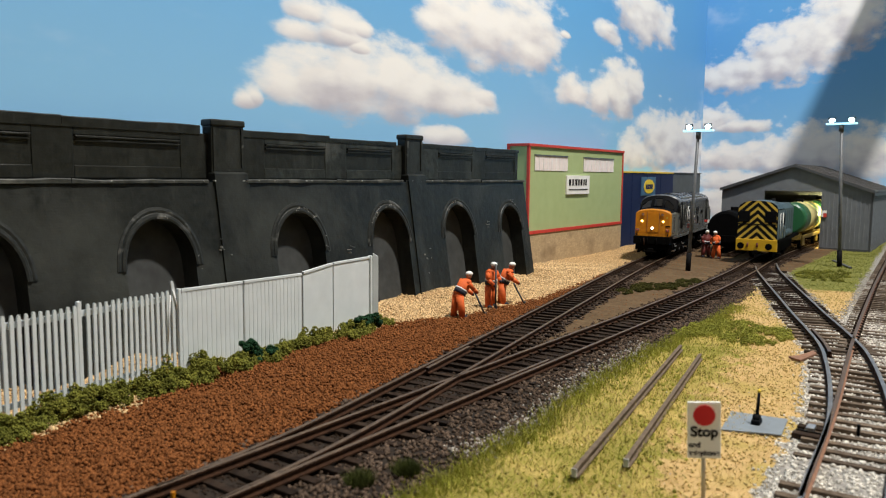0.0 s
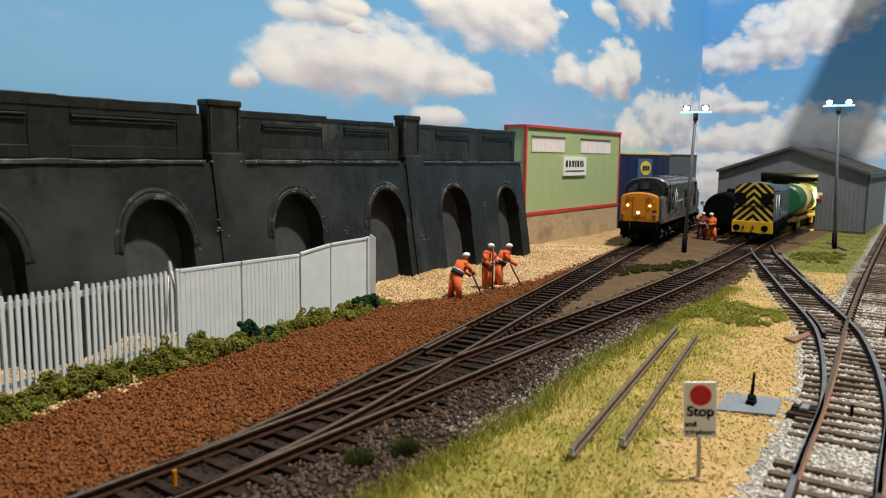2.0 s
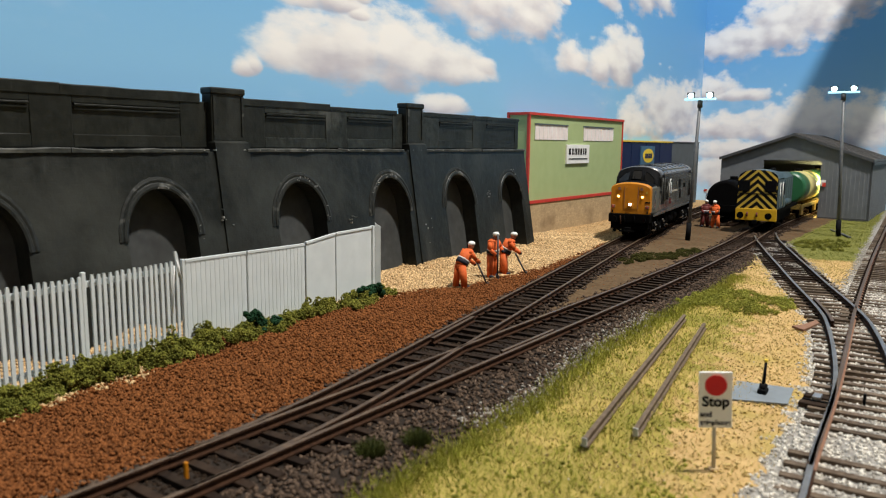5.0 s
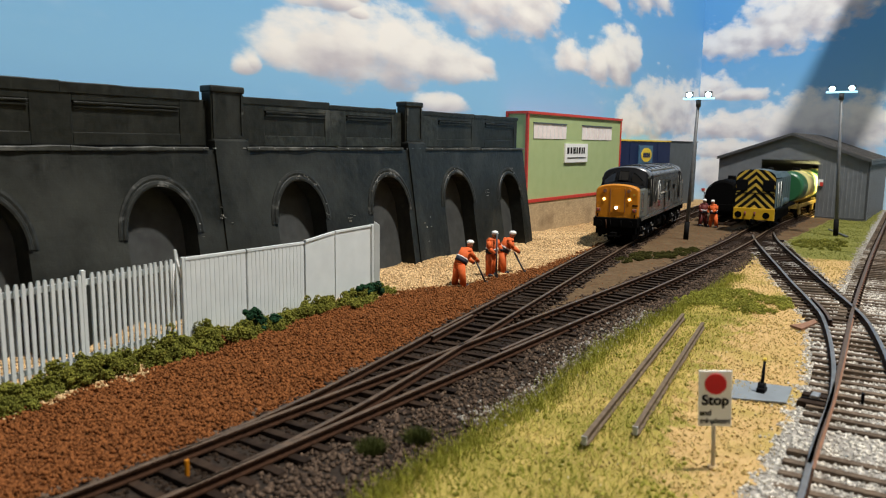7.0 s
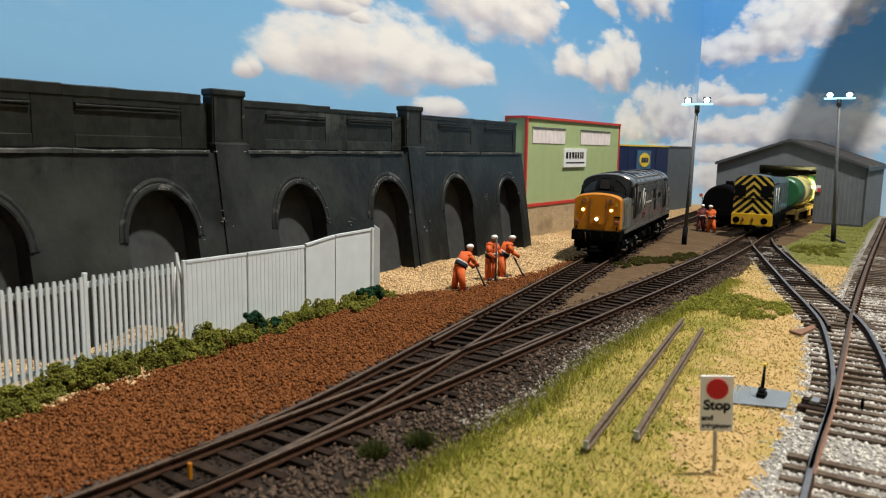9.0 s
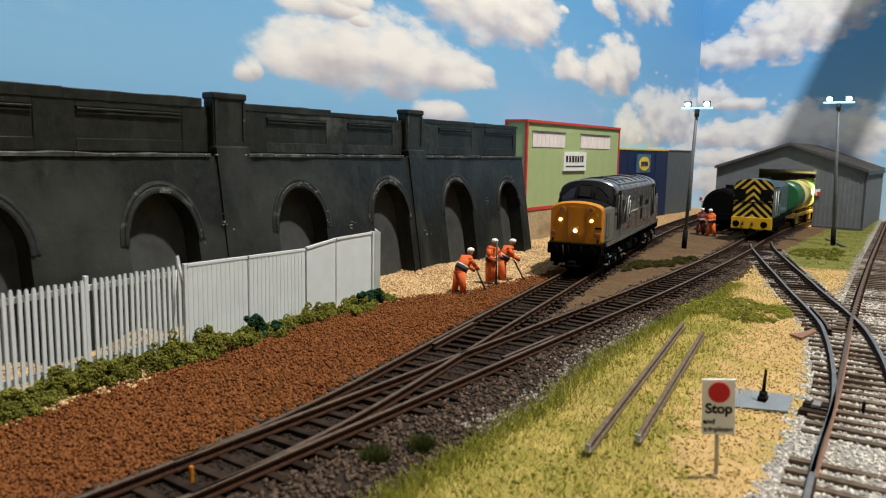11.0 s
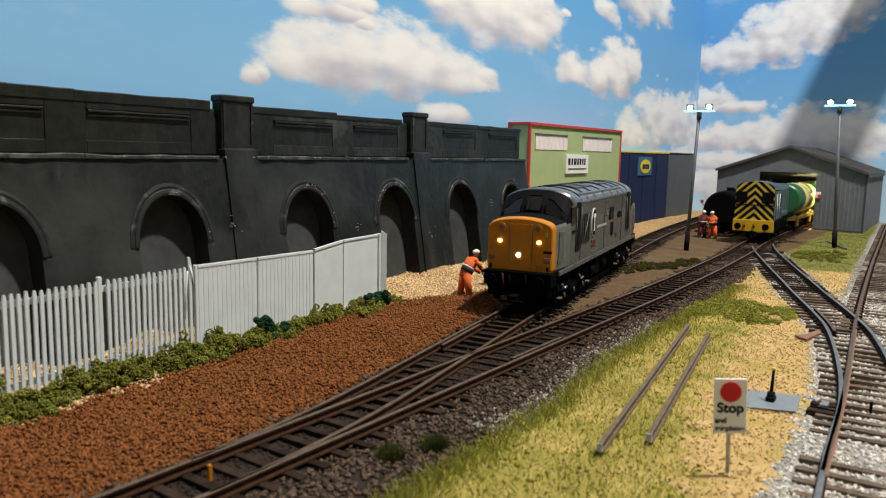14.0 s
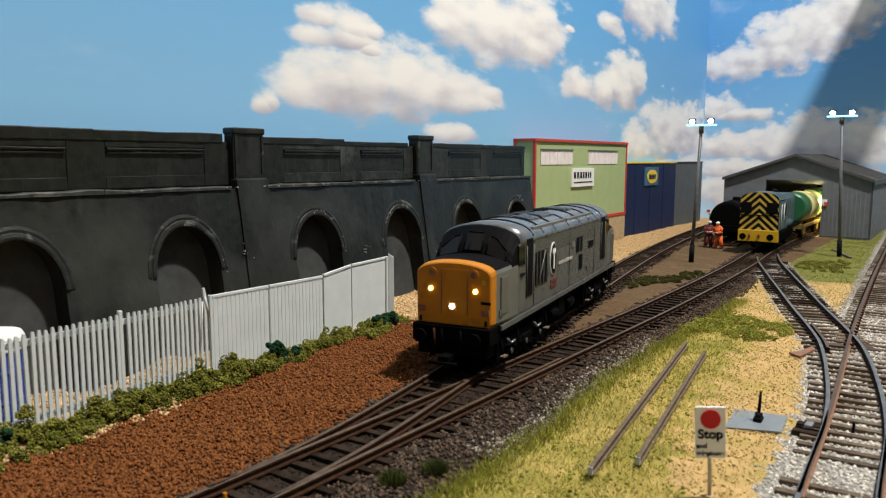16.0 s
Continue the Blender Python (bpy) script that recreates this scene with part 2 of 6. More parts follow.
M_GREEN_SHOP = mat("sage_green_card", (0.36, 0.44, 0.21), (0.33, 0.41, 0.19), 0.75, scale=90)
M_RED = mat("red_trim_card", (0.55, 0.05, 0.035), (0.45, 0.04, 0.03), 0.6, scale=200)
M_BRICK = mat("buff_brick_card", (0.50, 0.38, 0.23), (0.43, 0.32, 0.19), 0.85, scale=300, vary=0.10, spec=0.15, big=40, dirt=(0.27, 0.195, 0.115), dirt_amount=0.10)
M_FARGREEN = mat("olive_far_grass", (0.20, 0.205, 0.045), (0.13, 0.145, 0.03), 0.9, scale=300, vary=0.45, spec=0.08)
M_PLATE_RED = mat("dull_red_plate", (0.13, 0.020, 0.017), (0.10, 0.016, 0.013), 0.6, scale=300)
M_OILY = mat("oily_dark_ballast_stones", (0.030, 0.019, 0.012), (0.014, 0.009, 0.006), 0.9, scale=1500, vary=0.6, spec=0.08)
M_FARBED = mat("olive_grass_bed", (0.19, 0.185, 0.05), (0.12, 0.12, 0.03), 0.95, scale=260, bump=0.0005, spec=0.08)
M_SLEEPER_W = mat("worn_brown_sleeper", (0.135, 0.100, 0.070), (0.075, 0.053, 0.037), 0.85, scale=500, vary=0.35, spec=0.15)
M_LED_BAR = mat("pale_blue_lit_bar", (0.42, 0.80, 1.0), (0.42, 0.80, 1.0), 0.4, glow=1.1)
M_STRAWBED = mat("sandy_straw_bed", (0.51, 0.345, 0.155), (0.41, 0.272, 0.112), 0.95, scale=220, bump=0.0005, big=40, dirt=(0.33, 0.26, 0.065), dirt_amount=0.10, spec=0.08)
M_MOSS = mat("dark_moss_crumbs", (0.058, 0.055, 0.013), (0.03, 0.03, 0.008), 0.95, scale=260, vary=0.5, spec=0.08)
M_MOSS_L = mat("yellow_green_foam", (0.27, 0.265, 0.045), (0.15, 0.155, 0.026), 0.95, scale=160, vary=0.4, spec=0.08)
M_TUFT = mat("dark_green_fibres", (0.075, 0.085, 0.022), (0.045, 0.055, 0.014), 0.95, scale=300, vary=0.4, spec=0.08)
M_DEAD = mat("dead_brown_turf", (0.31, 0.23, 0.085), (0.21, 0.155, 0.055), 0.95, scale=300, vary=0.35, spec=0.08)
# wagon frame: the bulb's yellow glints are put into the dark colour as ochre
M_FRAME_GLINT = mat("dark_frame_yellow_glints", (0.22, 0.145, 0.022), (0.05, 0.035, 0.01), 0.6, scale=420)
M_STONE_EDGE = mat("scuffed_arch_stone", (0.022, 0.024, 0.022), (0.012, 0.0135, 0.0125), 0.45, scale=420, bump=0.0004, big=130, dirt=(0.15, 0.15, 0.14), dirt_amount=0.03, spec=0.3)
M_RUB = mat("rubbed_charcoal_plaster", (0.033, 0.037, 0.034), (0.013, 0.0155, 0.014), 0.4, scale=300, bump=0.0006, big=45, dirt=(0.085, 0.088, 0.080), dirt_amount=0.10, brick=0.0031, spec=0.3, streak=(0.012, 0.013, 0.012))
M_LEDGE = mat("dry_brushed_ledge", (0.050, 0.053, 0.048), (0.020, 0.022, 0.020), 0.5, scale=260, bump=0.0005, big=70, dirt=(0.17, 0.17, 0.155), dirt_amount=0.09, spec=0.3)
M_PALE_POST = mat("pale_grey_plastic_post", (0.50, 0.48, 0.44), (0.40, 0.38, 0.35), 0.6, scale=400)
M_BOARD = mat("clean_white_board", (0.90, 0.90, 0.88), (0.86, 0.86, 0.84), 0.5, scale=150)
M_RAILTOP_B = mat("worn_grey_rail_top", (0.36, 0.34, 0.32), (0.24, 0.225, 0.21), 0.36, 0.8, scale=200)
M_WHITE = mat("white_card", (0.80, 0.80, 0.78), (0.74, 0.74, 0.72), 0.6, scale=150)
M_BLIND = mat("pale_pink_blind", (0.80, 0.72, 0.70), (0.70, 0.62, 0.61), 0.6, scale=150)
M_BLACK = mat("black_paint", (0.006, 0.006, 0.0065), (0.004, 0.004, 0.0045), 0.75, scale=500, spec=0.1)
M_NAVY = mat("navy_blue_card", (0.010, 0.021, 0.070), (0.008, 0.017, 0.058), 0.6, scale=90, spec=0.2)
M_GREY_CARD = mat("slate_grey_card", (0.085, 0.10, 0.108), (0.07, 0.083, 0.09), 0.7, scale=90)
M_YELLOW = mat("bright_yellow_paint", (0.75, 0.55, 0.04), (0.68, 0.48, 0.03), 0.55, scale=200)
M_TEAL = mat("blue_sign_card", (0.05, 0.13, 0.22), (0.04, 0.11, 0.19), 0.6, scale=200)
M_SHED = mat("grey_corrugated_plastic", (0.140, 0.150, 0.164), (0.116, 0.125, 0.137), 0.5, scale=120, big=25, dirt=(0.12, 0.127, 0.135), dirt_amount=0.05)
M_SHED_ROOF = mat("dark_grey_shed_roof", (0.098, 0.092, 0.088), (0.070, 0.066, 0.064), 0.6, scale=120, big=30, dirt=(0.15, 0.135, 0.115), dirt_amount=0.08)
M_SHED_TRIM = mat("charcoal_shed_trim", (0.06, 0.063, 0.068), (0.045, 0.047, 0.05), 0.6, scale=200)
M_POST = mat("grey_metal_post", (0.13, 0.135, 0.14), (0.09, 0.093, 0.097), 0.5, 0.1, scale=300)
M_LED = mat("cold_white_led", (0.55, 0.85, 1.0), (0.55, 0.85, 1.0), 0.4, glow=11.0)
M_LENS_Y = mat("warm_headlight", (1.0, 0.78, 0.22), (1.0, 0.78, 0.22), 0.4, glow=4.0)
M_LENS_W = mat("white_headlight", (0.90, 0.95, 1.0), (0.90, 0.95, 1.0), 0.4, glow=4.0)
M_LOCO_Y = mat("locomotive_yellow", (0.52, 0.190, 0.006), (0.45, 0.160, 0.005), 0.5, scale=160, big=120, dirt=(0.25, 0.095, 0.009), dirt_amount=0.04, spec=0.3)
M_LOCO_G = mat("locomotive_grey", (0.118, 0.119, 0.110), (0.096, 0.097, 0.090), 0.27, scale=160, big=90, dirt=(0.065, 0.065, 0.06), dirt_amount=0.07, spec=0.75)
M_LOCO_L = mat("locomotive_light_grey", (0.140, 0.140, 0.120), (0.115, 0.115, 0.10), 0.38, scale=160, big=90, dirt=(0.08, 0.08, 0.07), dirt_amount=0.06)
M_LOCO_U = mat("locomotive_dark_grey", (0.078, 0.080, 0.080), (0.062, 0.064, 0.064), 0.27, scale=160, big=90, dirt=(0.045, 0.045, 0.045), dirt_amount=0.07, spec=0.75)
M_LOCO_ROOF = mat("locomotive_roof_grey", (0.125, 0.135, 0.148), (0.085, 0.092, 0.102), 0.26, scale=160, spec=0.7, big=70, dirt=(0.035, 0.035, 0.038), dirt_amount=0.07)
M_LOCO_D = mat("dark_grille", (0.0045, 0.0045, 0.005), (0.0025, 0.0025, 0.003), 0.65, scale=500, spec=0.06)
M_GLASS = glass_mat("smoked_cab_glass", (0.010, 0.0095, 0.009))
# paler copy of the cab glass, a reflection painted into one side pane
M_GLASS_REFL = glass_mat("cab_glass_with_reflection", (0.016, 0.016, 0.017))
M_UNDER = mat("black_underframe", (0.0028, 0.0026, 0.0026), (0.0015, 0.0014, 0.0014), 0.8, scale=400, spec=0.04)
M_STEEL = mat("bare_steel", (0.45, 0.45, 0.45), (0.35, 0.35, 0.35), 0.35, 0.8, scale=300)
M_SHUNT = mat("rail_blue_paint", (0.066, 0.100, 0.112), (0.048, 0.074, 0.084), 0.4, scale=160, big=120, dirt=(0.022, 0.027, 0.03), dirt_amount=0.10)
M_WASP_Y = mat("wasp_stripe_yellow", (0.50, 0.34, 0.045), (0.43, 0.29, 0.035), 0.5, scale=160)
M_BEAM_Y = mat("buffer_beam_yellow", (0.55, 0.33, 0.012), (0.48, 0.28, 0.010), 0.45, scale=160)
M_TANK = mat("tank_green", (0.026, 0.115, 0.05), (0.022, 0.095, 0.042), 0.3, scale=120)
# cream that paints the shed bulb's reflection on the green tanks
M_TANK_REFL = mat("tank_bulb_reflection", (0.55, 0.50, 0.22), (0.5, 0.45, 0.2), 0.35, scale=120)
M_ORANGE = mat("orange_workwear", (0.68, 0.125, 0.020), (0.55, 0.09, 0.014), 0.75, scale=500)
M_HELMET = mat("white_helmet", (0.78, 0.77, 0.72), (0.7, 0.69, 0.65), 0.5, scale=500)
M_NAVY_W = mat("navy_band", (0.02, 0.022, 0.035), (0.014, 0.015, 0.025), 0.8, scale=500)
M_TINT = mat("matt_flesh_tone", (0.40, 0.20, 0.12), (0.36, 0.18, 0.11), 0.7, scale=500)
M_OLDRAIL = mat("brown_grey_old_rail", (0.155, 0.115, 0.08), (0.10, 0.072, 0.05), 0.85, 0.0, scale=400, spec=0.15)
M_PLATE = mat("blue_grey_plate", (0.20, 0.225, 0.24), (0.165, 0.185, 0.20), 0.5, scale=200)
M_BLUE = mat("blue_barrel_plastic", (0.03, 0.07, 0.30), (0.025, 0.055, 0.25), 0.45, scale=200)
M_DISC = mat("red_sign_disc", (0.62, 0.012, 0.020), (0.55, 0.010, 0.016), 0.5, scale=200)
M_WOOD = mat("bare_board", (0.35, 0.25, 0.15), (0.28, 0.19, 0.11), 0.8, scale=60)


# ---- mesh helpers ----
def link(name, bm, material, parent=None, label="", smooth=False):
    me = bpy.data.meshes.new(name)
    if smooth:
        for f in bm.faces:
            f.smooth = True
    bm.normal_update()
    bm.to_mesh(me)
    bm.free()
    for m in material if isinstance(material, (list, tuple)) else (material,):
        me.materials.append(m)
    ob = new(name, me)
    if parent:
        ob.parent = parent
    if label:
        ob["label"] = label
    return ob


def part(name, bm, material, parent, label="", smooth=False):
    return link(name, bm, material, parent, label, smooth)


def B():
    return bmesh.new()


def box(bm, x0, x1, y0, y1, z0, z1, mi=0, bev=0.0):
    vs = [bm.verts.new((x, y, z)) for z in (z0, z1) for y in (y0, y1) for x in (x0, x1)]
    fs = [bm.faces.new([vs[i] for i in q]) for q in ((0, 2, 3, 1), (4, 5, 7, 6), (0, 1, 5, 4), (2, 6, 7, 3), (1, 3, 7, 5), (0, 4, 6, 2))]
    for f in fs:
        f.material_index = mi
    if bev:
        es = list({e for f in fs for e in f.edges})
        r = bmesh.ops.bevel(bm, geom=es, offset=bev, segments=2, affect="EDGES", profile=0.5)
        for f in r["faces"]:
            f.material_index = mi
    return bm


def rod(bm, p0, p1, r0, r1=None, n=12, mi=0, caps=True):
    p0, p1 = Vector(p0), Vector(p1)
    r1 = r0 if r1 is None else r1
    q = (p1 - p0).to_track_quat("Z", "Y")
    rings = []
    for p, r in ((p0, r0), (p1, r1)):
        rings.append([bm.verts.new(p + q @ Vector((r * math.cos(6.28318 * i / n), r * math.sin(6.28318 * i / n), 0))) for i in range(n)])
    for i in range(n):
        f = bm.faces.new((rings[0][i], rings[0][(i + 1) % n], rings[1][(i + 1) % n], rings[1][i]))
        f.material_index, f.smooth = mi, True
    if caps:
        bm.faces.new(rings[0][::-1]).material_index = mi
        bm.faces.new(rings[1]).material_index = mi
    return bm


def ball(bm, c, rx, ry, rz, mi=0, u=12, v=8):
    r = bmesh.ops.create_uvsphere(bm, u_segments=u, v_segments=v, radius=1.0, matrix=Matrix.Translation(c) @ Matrix.Diagonal((rx, ry, rz, 1)))
    for f in {f for x in r["verts"] for f in x.link_faces}:
        f.material_index, f.smooth = mi, True
    return bm


def prism(bm, pts, vec, mi=0):
    """A flat outline swept along vec into a solid."""
    a = [bm.verts.new(p) for p in pts]
    b = [bm.verts.new(Vector(p) + Vector(vec)) for p in pts]
    n = len(pts)
    fs = [bm.faces.new(a[::-1]), bm.faces.new(b)] + [bm.faces.new((a[i], a[(i + 1) % n], b[(i + 1) % n], b[i])) for i in range(n)]
    for f in fs:
        f.material_index = mi
    bmesh.ops.recalc_face_normals(bm, faces=fs)
    return bm


def loft(bm, rings, mi=0, caps=True, closed=True):
    vs = [[bm.verts.new(p) for p in r] for r in rings]
    n = len(rings[0])
    fs = []
    for a, b in zip(vs, vs[1:]):
        for i in range(n if closed else n - 1):
            fs.append(bm.faces.new((a[i], a[(i + 1) % n], b[(i + 1) % n], b[i])))
    if caps:
        fs += [bm.faces.new(vs[0][::-1]), bm.faces.new(vs[-1])]
    for f in fs:
        f.material_index = mi
    bmesh.ops.recalc_face_normals(bm, faces=fs)
    return bm


def empty(name, m=None):
    ob = new(name)
    ob.empty_display_size = 0.01
    if m is not None:
        ob.matrix_world = m
    return ob


def tri_mesh(name, v, f, material):
    """A mesh from arrays of vertices (n, 3) and faces (m, k)."""
    me = bpy.data.meshes.new(name)
    k = f.shape[1]
    me.vertices.add(len(v))
    me.vertices.foreach_set("co", np.ascontiguousarray(v, np.float32).ravel())
    me.loops.add(f.size)
    me.loops.foreach_set("vertex_index", np.ascontiguousarray(f, np.int32).ravel())
    me.polygons.add(len(f))
    me.polygons.foreach_set("loop_start", np.arange(0, f.size, k, dtype=np.int32))
    me.polygons.foreach_set("loop_total", np.full(len(f), k, np.int32))
    me.update(calc_edges=True)
    for m in material if isinstance(material, (list, tuple)) else (material,):
        me.materials.append(m)
    return new(name, me)


rng = np.random.default_rng(7)
OCT = np.array([(1, 0, 0), (-1, 0, 0), (0, 1, 0), (0, -1, 0), (0, 0, 1), (0, 0, -1)], float)
OCT_F = np.array([(0, 2, 4), (2, 1, 4), (1, 3, 4), (3, 0, 4), (2, 0, 5), (1, 2, 5), (3, 1, 5), (0, 3, 5)])


def turns(n):
    q = rng.normal(size=(n, 4))
    q /= np.linalg.norm(q, axis=1, keepdims=True)
    w, x, y, z = q.T
    return np.stack([1 - 2 * (y * y + z * z), 2 * (x * y - z * w), 2 * (x * z + y * w), 2 * (x * y + z * w), 1 - 2 * (x * x + z * z), 2 * (y * z - x * w),
                     2 * (x * z - y * w), 2 * (y * z + x * w), 1 - 2 * (x * x + y * y)], 1).reshape(-1, 3, 3)


def granules(name, places, lo, hi, material, label, category="ballast"):
    """Small uneven stones, one mesh."""
    n = len(places)
    size = rng.uniform(lo, hi, (n, 1, 1)) * rng.uniform(0.65, 1.2, (n, 6, 1))
    v = np.einsum("nij,kj->nki", turns(n), OCT) * size + places[:, None, :]
    f = (OCT_F[None] + 6 * np.arange(n)[:, None, None]).reshape(-1, 3)
    return tagged(tri_mesh(name, v.reshape(-1, 3), f, material), label, category, kind="stuff")


def fibres(name, places, length, material, label, lean=0.6):
    """Static grass: thin upright blades, one mesh."""
    n = len(places)
    a = rng.uniform(0, 6.283, n)
    side = np.stack([np.cos(a), np.sin(a), np.zeros(n)], 1) * rng.uniform(0.00007, 0.00015, (n, 1))
    tip = np.stack([rng.normal(0, lean, n), rng.normal(0, lean, n), np.ones(n)], 1)
    tip *= (length * rng.uniform(0.5, 1.2, n) / np.linalg.norm(tip, axis=1))[:, None]
    v = np.stack([places - side, places + side, places + tip], 1).reshape(-1, 3)
    return tagged(tri_mesh(name, v, np.arange(3 * n).reshape(-1, 3), material), label, "grass", kind="stuff")


# ---- lines of the tracks ----
def smooth_line(y, ys, xs):
    ys, xs = np.array(ys), np.array(xs)
    m = np.gradient(xs, ys)
    y = np.asarray(y, float)
    k = np.clip(np.searchsorted(ys, y) - 1, 0, len(ys) - 2)
    h = ys[k + 1] - ys[k]
    t = (y - ys[k]) / h
    return ((2 * t**3 - 3 * t**2 + 1) * xs[k] + (t**3 - 2 * t**2 + t) * h * m[k] + (-2 * t**3 + 3 * t**2) * xs[k + 1] + (t**3 - t**2) * h * m[k + 1])


def line_a(y):
    y = np.asarray(y, float)
    x = np.where(y < 0.084, -0.1396, np.where(y < 0.169, -0.1396 - (y - 0.084) ** 2 / 0.89, -0.1476 - 0.1915 * (y - 0.169)))
    return x + np.where(y > 0.52, 0.14 * (y - 0.52) ** 2, 0.0)


def line_b(y):
    y = np.asarray(y, float)
    return np.where(y < 0.36, -0.1396, smooth_line(y, [0.30, 0.38, 0.4664, 0.548, 0.62, 0.70, 0.78, 0.90, 1.10], [-0.1396, -0.1396, -0.1412, -0.1442, -0.1482, -0.1545, -0.1582, -0.1590, -0.1590]))


def line_c(y):
    return smooth_line(y, [0.10, 0.164, 0.2001, 0.2467, 0.2725, 0.3025, 0.3325, 0.365, 0.3981, 0.445, 0.4932, 0.57, 0.65, 0.72, 0.80],
                       [-0.0116, -0.0148, -0.0176, -0.0203, -0.0235, -0.0284, -0.0342, -0.0418, -0.0526, -0.0692, -0.0855, -0.1115, -0.1370, -0.1530, -0.1595])


def line_d(y):
    return smooth_line(y, [-0.2, 0.1636, 0.2542, 0.3849, 0.5332, 0.8217, 1.1], [0.004, -0.0153, -0.0206, -0.0312, -0.0411, -0.0571, -0.072])


GROUND = -0.0036

# ---- room and baseboard ----
def slab(name, x0, x1, y0, y1, z0, z1, material, label, category="wall"):
    return tagged(link(name, box(B(), x0, x1, y0, y1, z0, z1), material), label, category, kind="structure")


slab("wall_west", -0.50, -0.40, -2.2, 1.30, -0.9, 1.5, M_PLASTER, "plain plastered room wall behind the layout")
slab("wall_north", -0.40, 2.4, 1.20, 1.30, -0.9, 1.5, M_PLASTER, "plain plastered room wall at the layout's end")
slab("wall_east", 2.4, 2.5, -2.2, 1.30, -0.9, 1.5, M_PLASTER, "plain plastered room wall")
slab("wall_south", -0.40, 2.4, -2.3, -2.2, -0.9, 1.5, M_PLASTER, "plain plastered room wall")
slab("ceiling", -0.50, 2.5, -2.3, 1.30, 1.5, 1.55, M_PLASTER, "plain plastered ceiling", "ceiling")
slab("floor", -0.50, 2.5, -2.3, 1.30, -0.95, -0.9, M_WOOD, "bare board room floor", "floor")
# an unseen board, added to cast the slanting shadow band on the end backdrop
slab("upper_shelf", -0.088, -0.014, 0.890, 1.195, 0.40, 0.418, M_WOOD, "unseen board added to shade the end backdrop", "shelf")
slab("baseboard", -0.345, 0.60, -0.60, 1.12, -0.060, -0.012, M_WOOD, "wooden baseboard under the model scenery", "board")


def backscene(name, x0, x1, y0, y1, material, label):
    return tagged(link(name, box(B(), x0, x1, y0, y1, -0.012, 0.50), material), label, "backdrop", kind="structure")


backscene("backdrop_long", -0.337, -0.333, -0.60, 1.099, M_SKY_L, "printed blue sky sheet with white clouds")
backscene("backdrop_end", -0.333, 0.60, 1.095, 1.099, M_SKY_R, "printed sky sheet with grey clouds")


# ---- ground ----
def edge_sand(y):
    """Where sand gives way to brown earth, towards the wall."""
    return np.interp(y, [0.0, 0.08, 0.13, 0.16, 0.20, 0.27, 0.300, 0.335, 0.40, 0.45, 0.60, 0.80, 1.1], [-0.212, -0.2135, -0.2175, -0.230, -0.236, -0.240, -0.236, -0.222, -0.2175, -0.2215, -0.245, -0.273, -0.294])


def edge_grass(y):
    return np.interp(y, [0.0, 0.11, 0.195, 0.25, 0.32, 0.39, 0.46, 0.56, 0.60], [-0.100, -0.1015, -0.104, -0.1114, -0.1125, -0.1094, -0.113, -0.1225, -0.128])


def jag(x, y, s=230.0, a=0.0016):
    """A ragged shift for zone borders."""
    return a * (np.sin(x * s + 3 * np.sin(y * s * 0.7)) * np.sin(y * s * 1.3 + 1.7) + 0.6 * np.sin(x * s * 2.9 + y * s * 2.3))


def zone(x, y):
    """0 sand, 1 brown earth, 2 dark ballast, 3 straw grass, 4 pale ballast, 5 trodden dirt, 6 olive grass, 7 sandy straw."""
    x, y = np.asarray(x, float), np.asarray(y, float)
    xj = x + jag(x, y)
    a, b, c, d = line_a(y), line_b(y), line_c(np.clip(y, 0.10, 0.80)), line_d(y)
    z = np.full(x.shape, 5)
    z = np.where(xj < a - 0.0155, 1, z)
    z = np.where(xj < edge_sand(y), 0, z)
    near_a = (np.abs(xj - a) < 0.0155)
    z = np.where(near_a, 2, z)
    z = np.where((xj > b + 0.010), 3, z)
    z = np.where((xj > b - 0.0165) & (xj < np.maximum(edge_grass(y), b + 0.016)) & (y < 0.60), 2, z)
    z = np.where((np.abs(xj - b) < 0.017) & (y >= 0.55), 2, z)
    z = np.where((y < 0.28) & (xj > a) & (xj < b), 2, z)
    z = np.where((xj > c - 0.0160) & (xj < c + 0.017) & (y < 0.66), 4, z)
    z = np.where(np.abs(xj - d) < 0.019, 4, z)
    z = np.where((y < 0.36) & (xj > c - 0.017) & (xj > -0.09), 4, z)
    z = np.where(xj > d + 0.019, 3, z)
    edge = np.interp(y, [0.0, 0.15, 0.19, 0.24, 0.36, 0.45], [0.05, -0.045, -0.060, -0.070, -0.080, -0.120])
    z = np.where((z == 3) & (y < 0.57) & (x + 3.0 * jag(x, y, 150.0) + 2.0 * jag(y, x, 420.0) > edge), 7, z)
    return np.where((z == 3) & (y > 0.57), np.where(xj > -0.122, 6, 5), z)


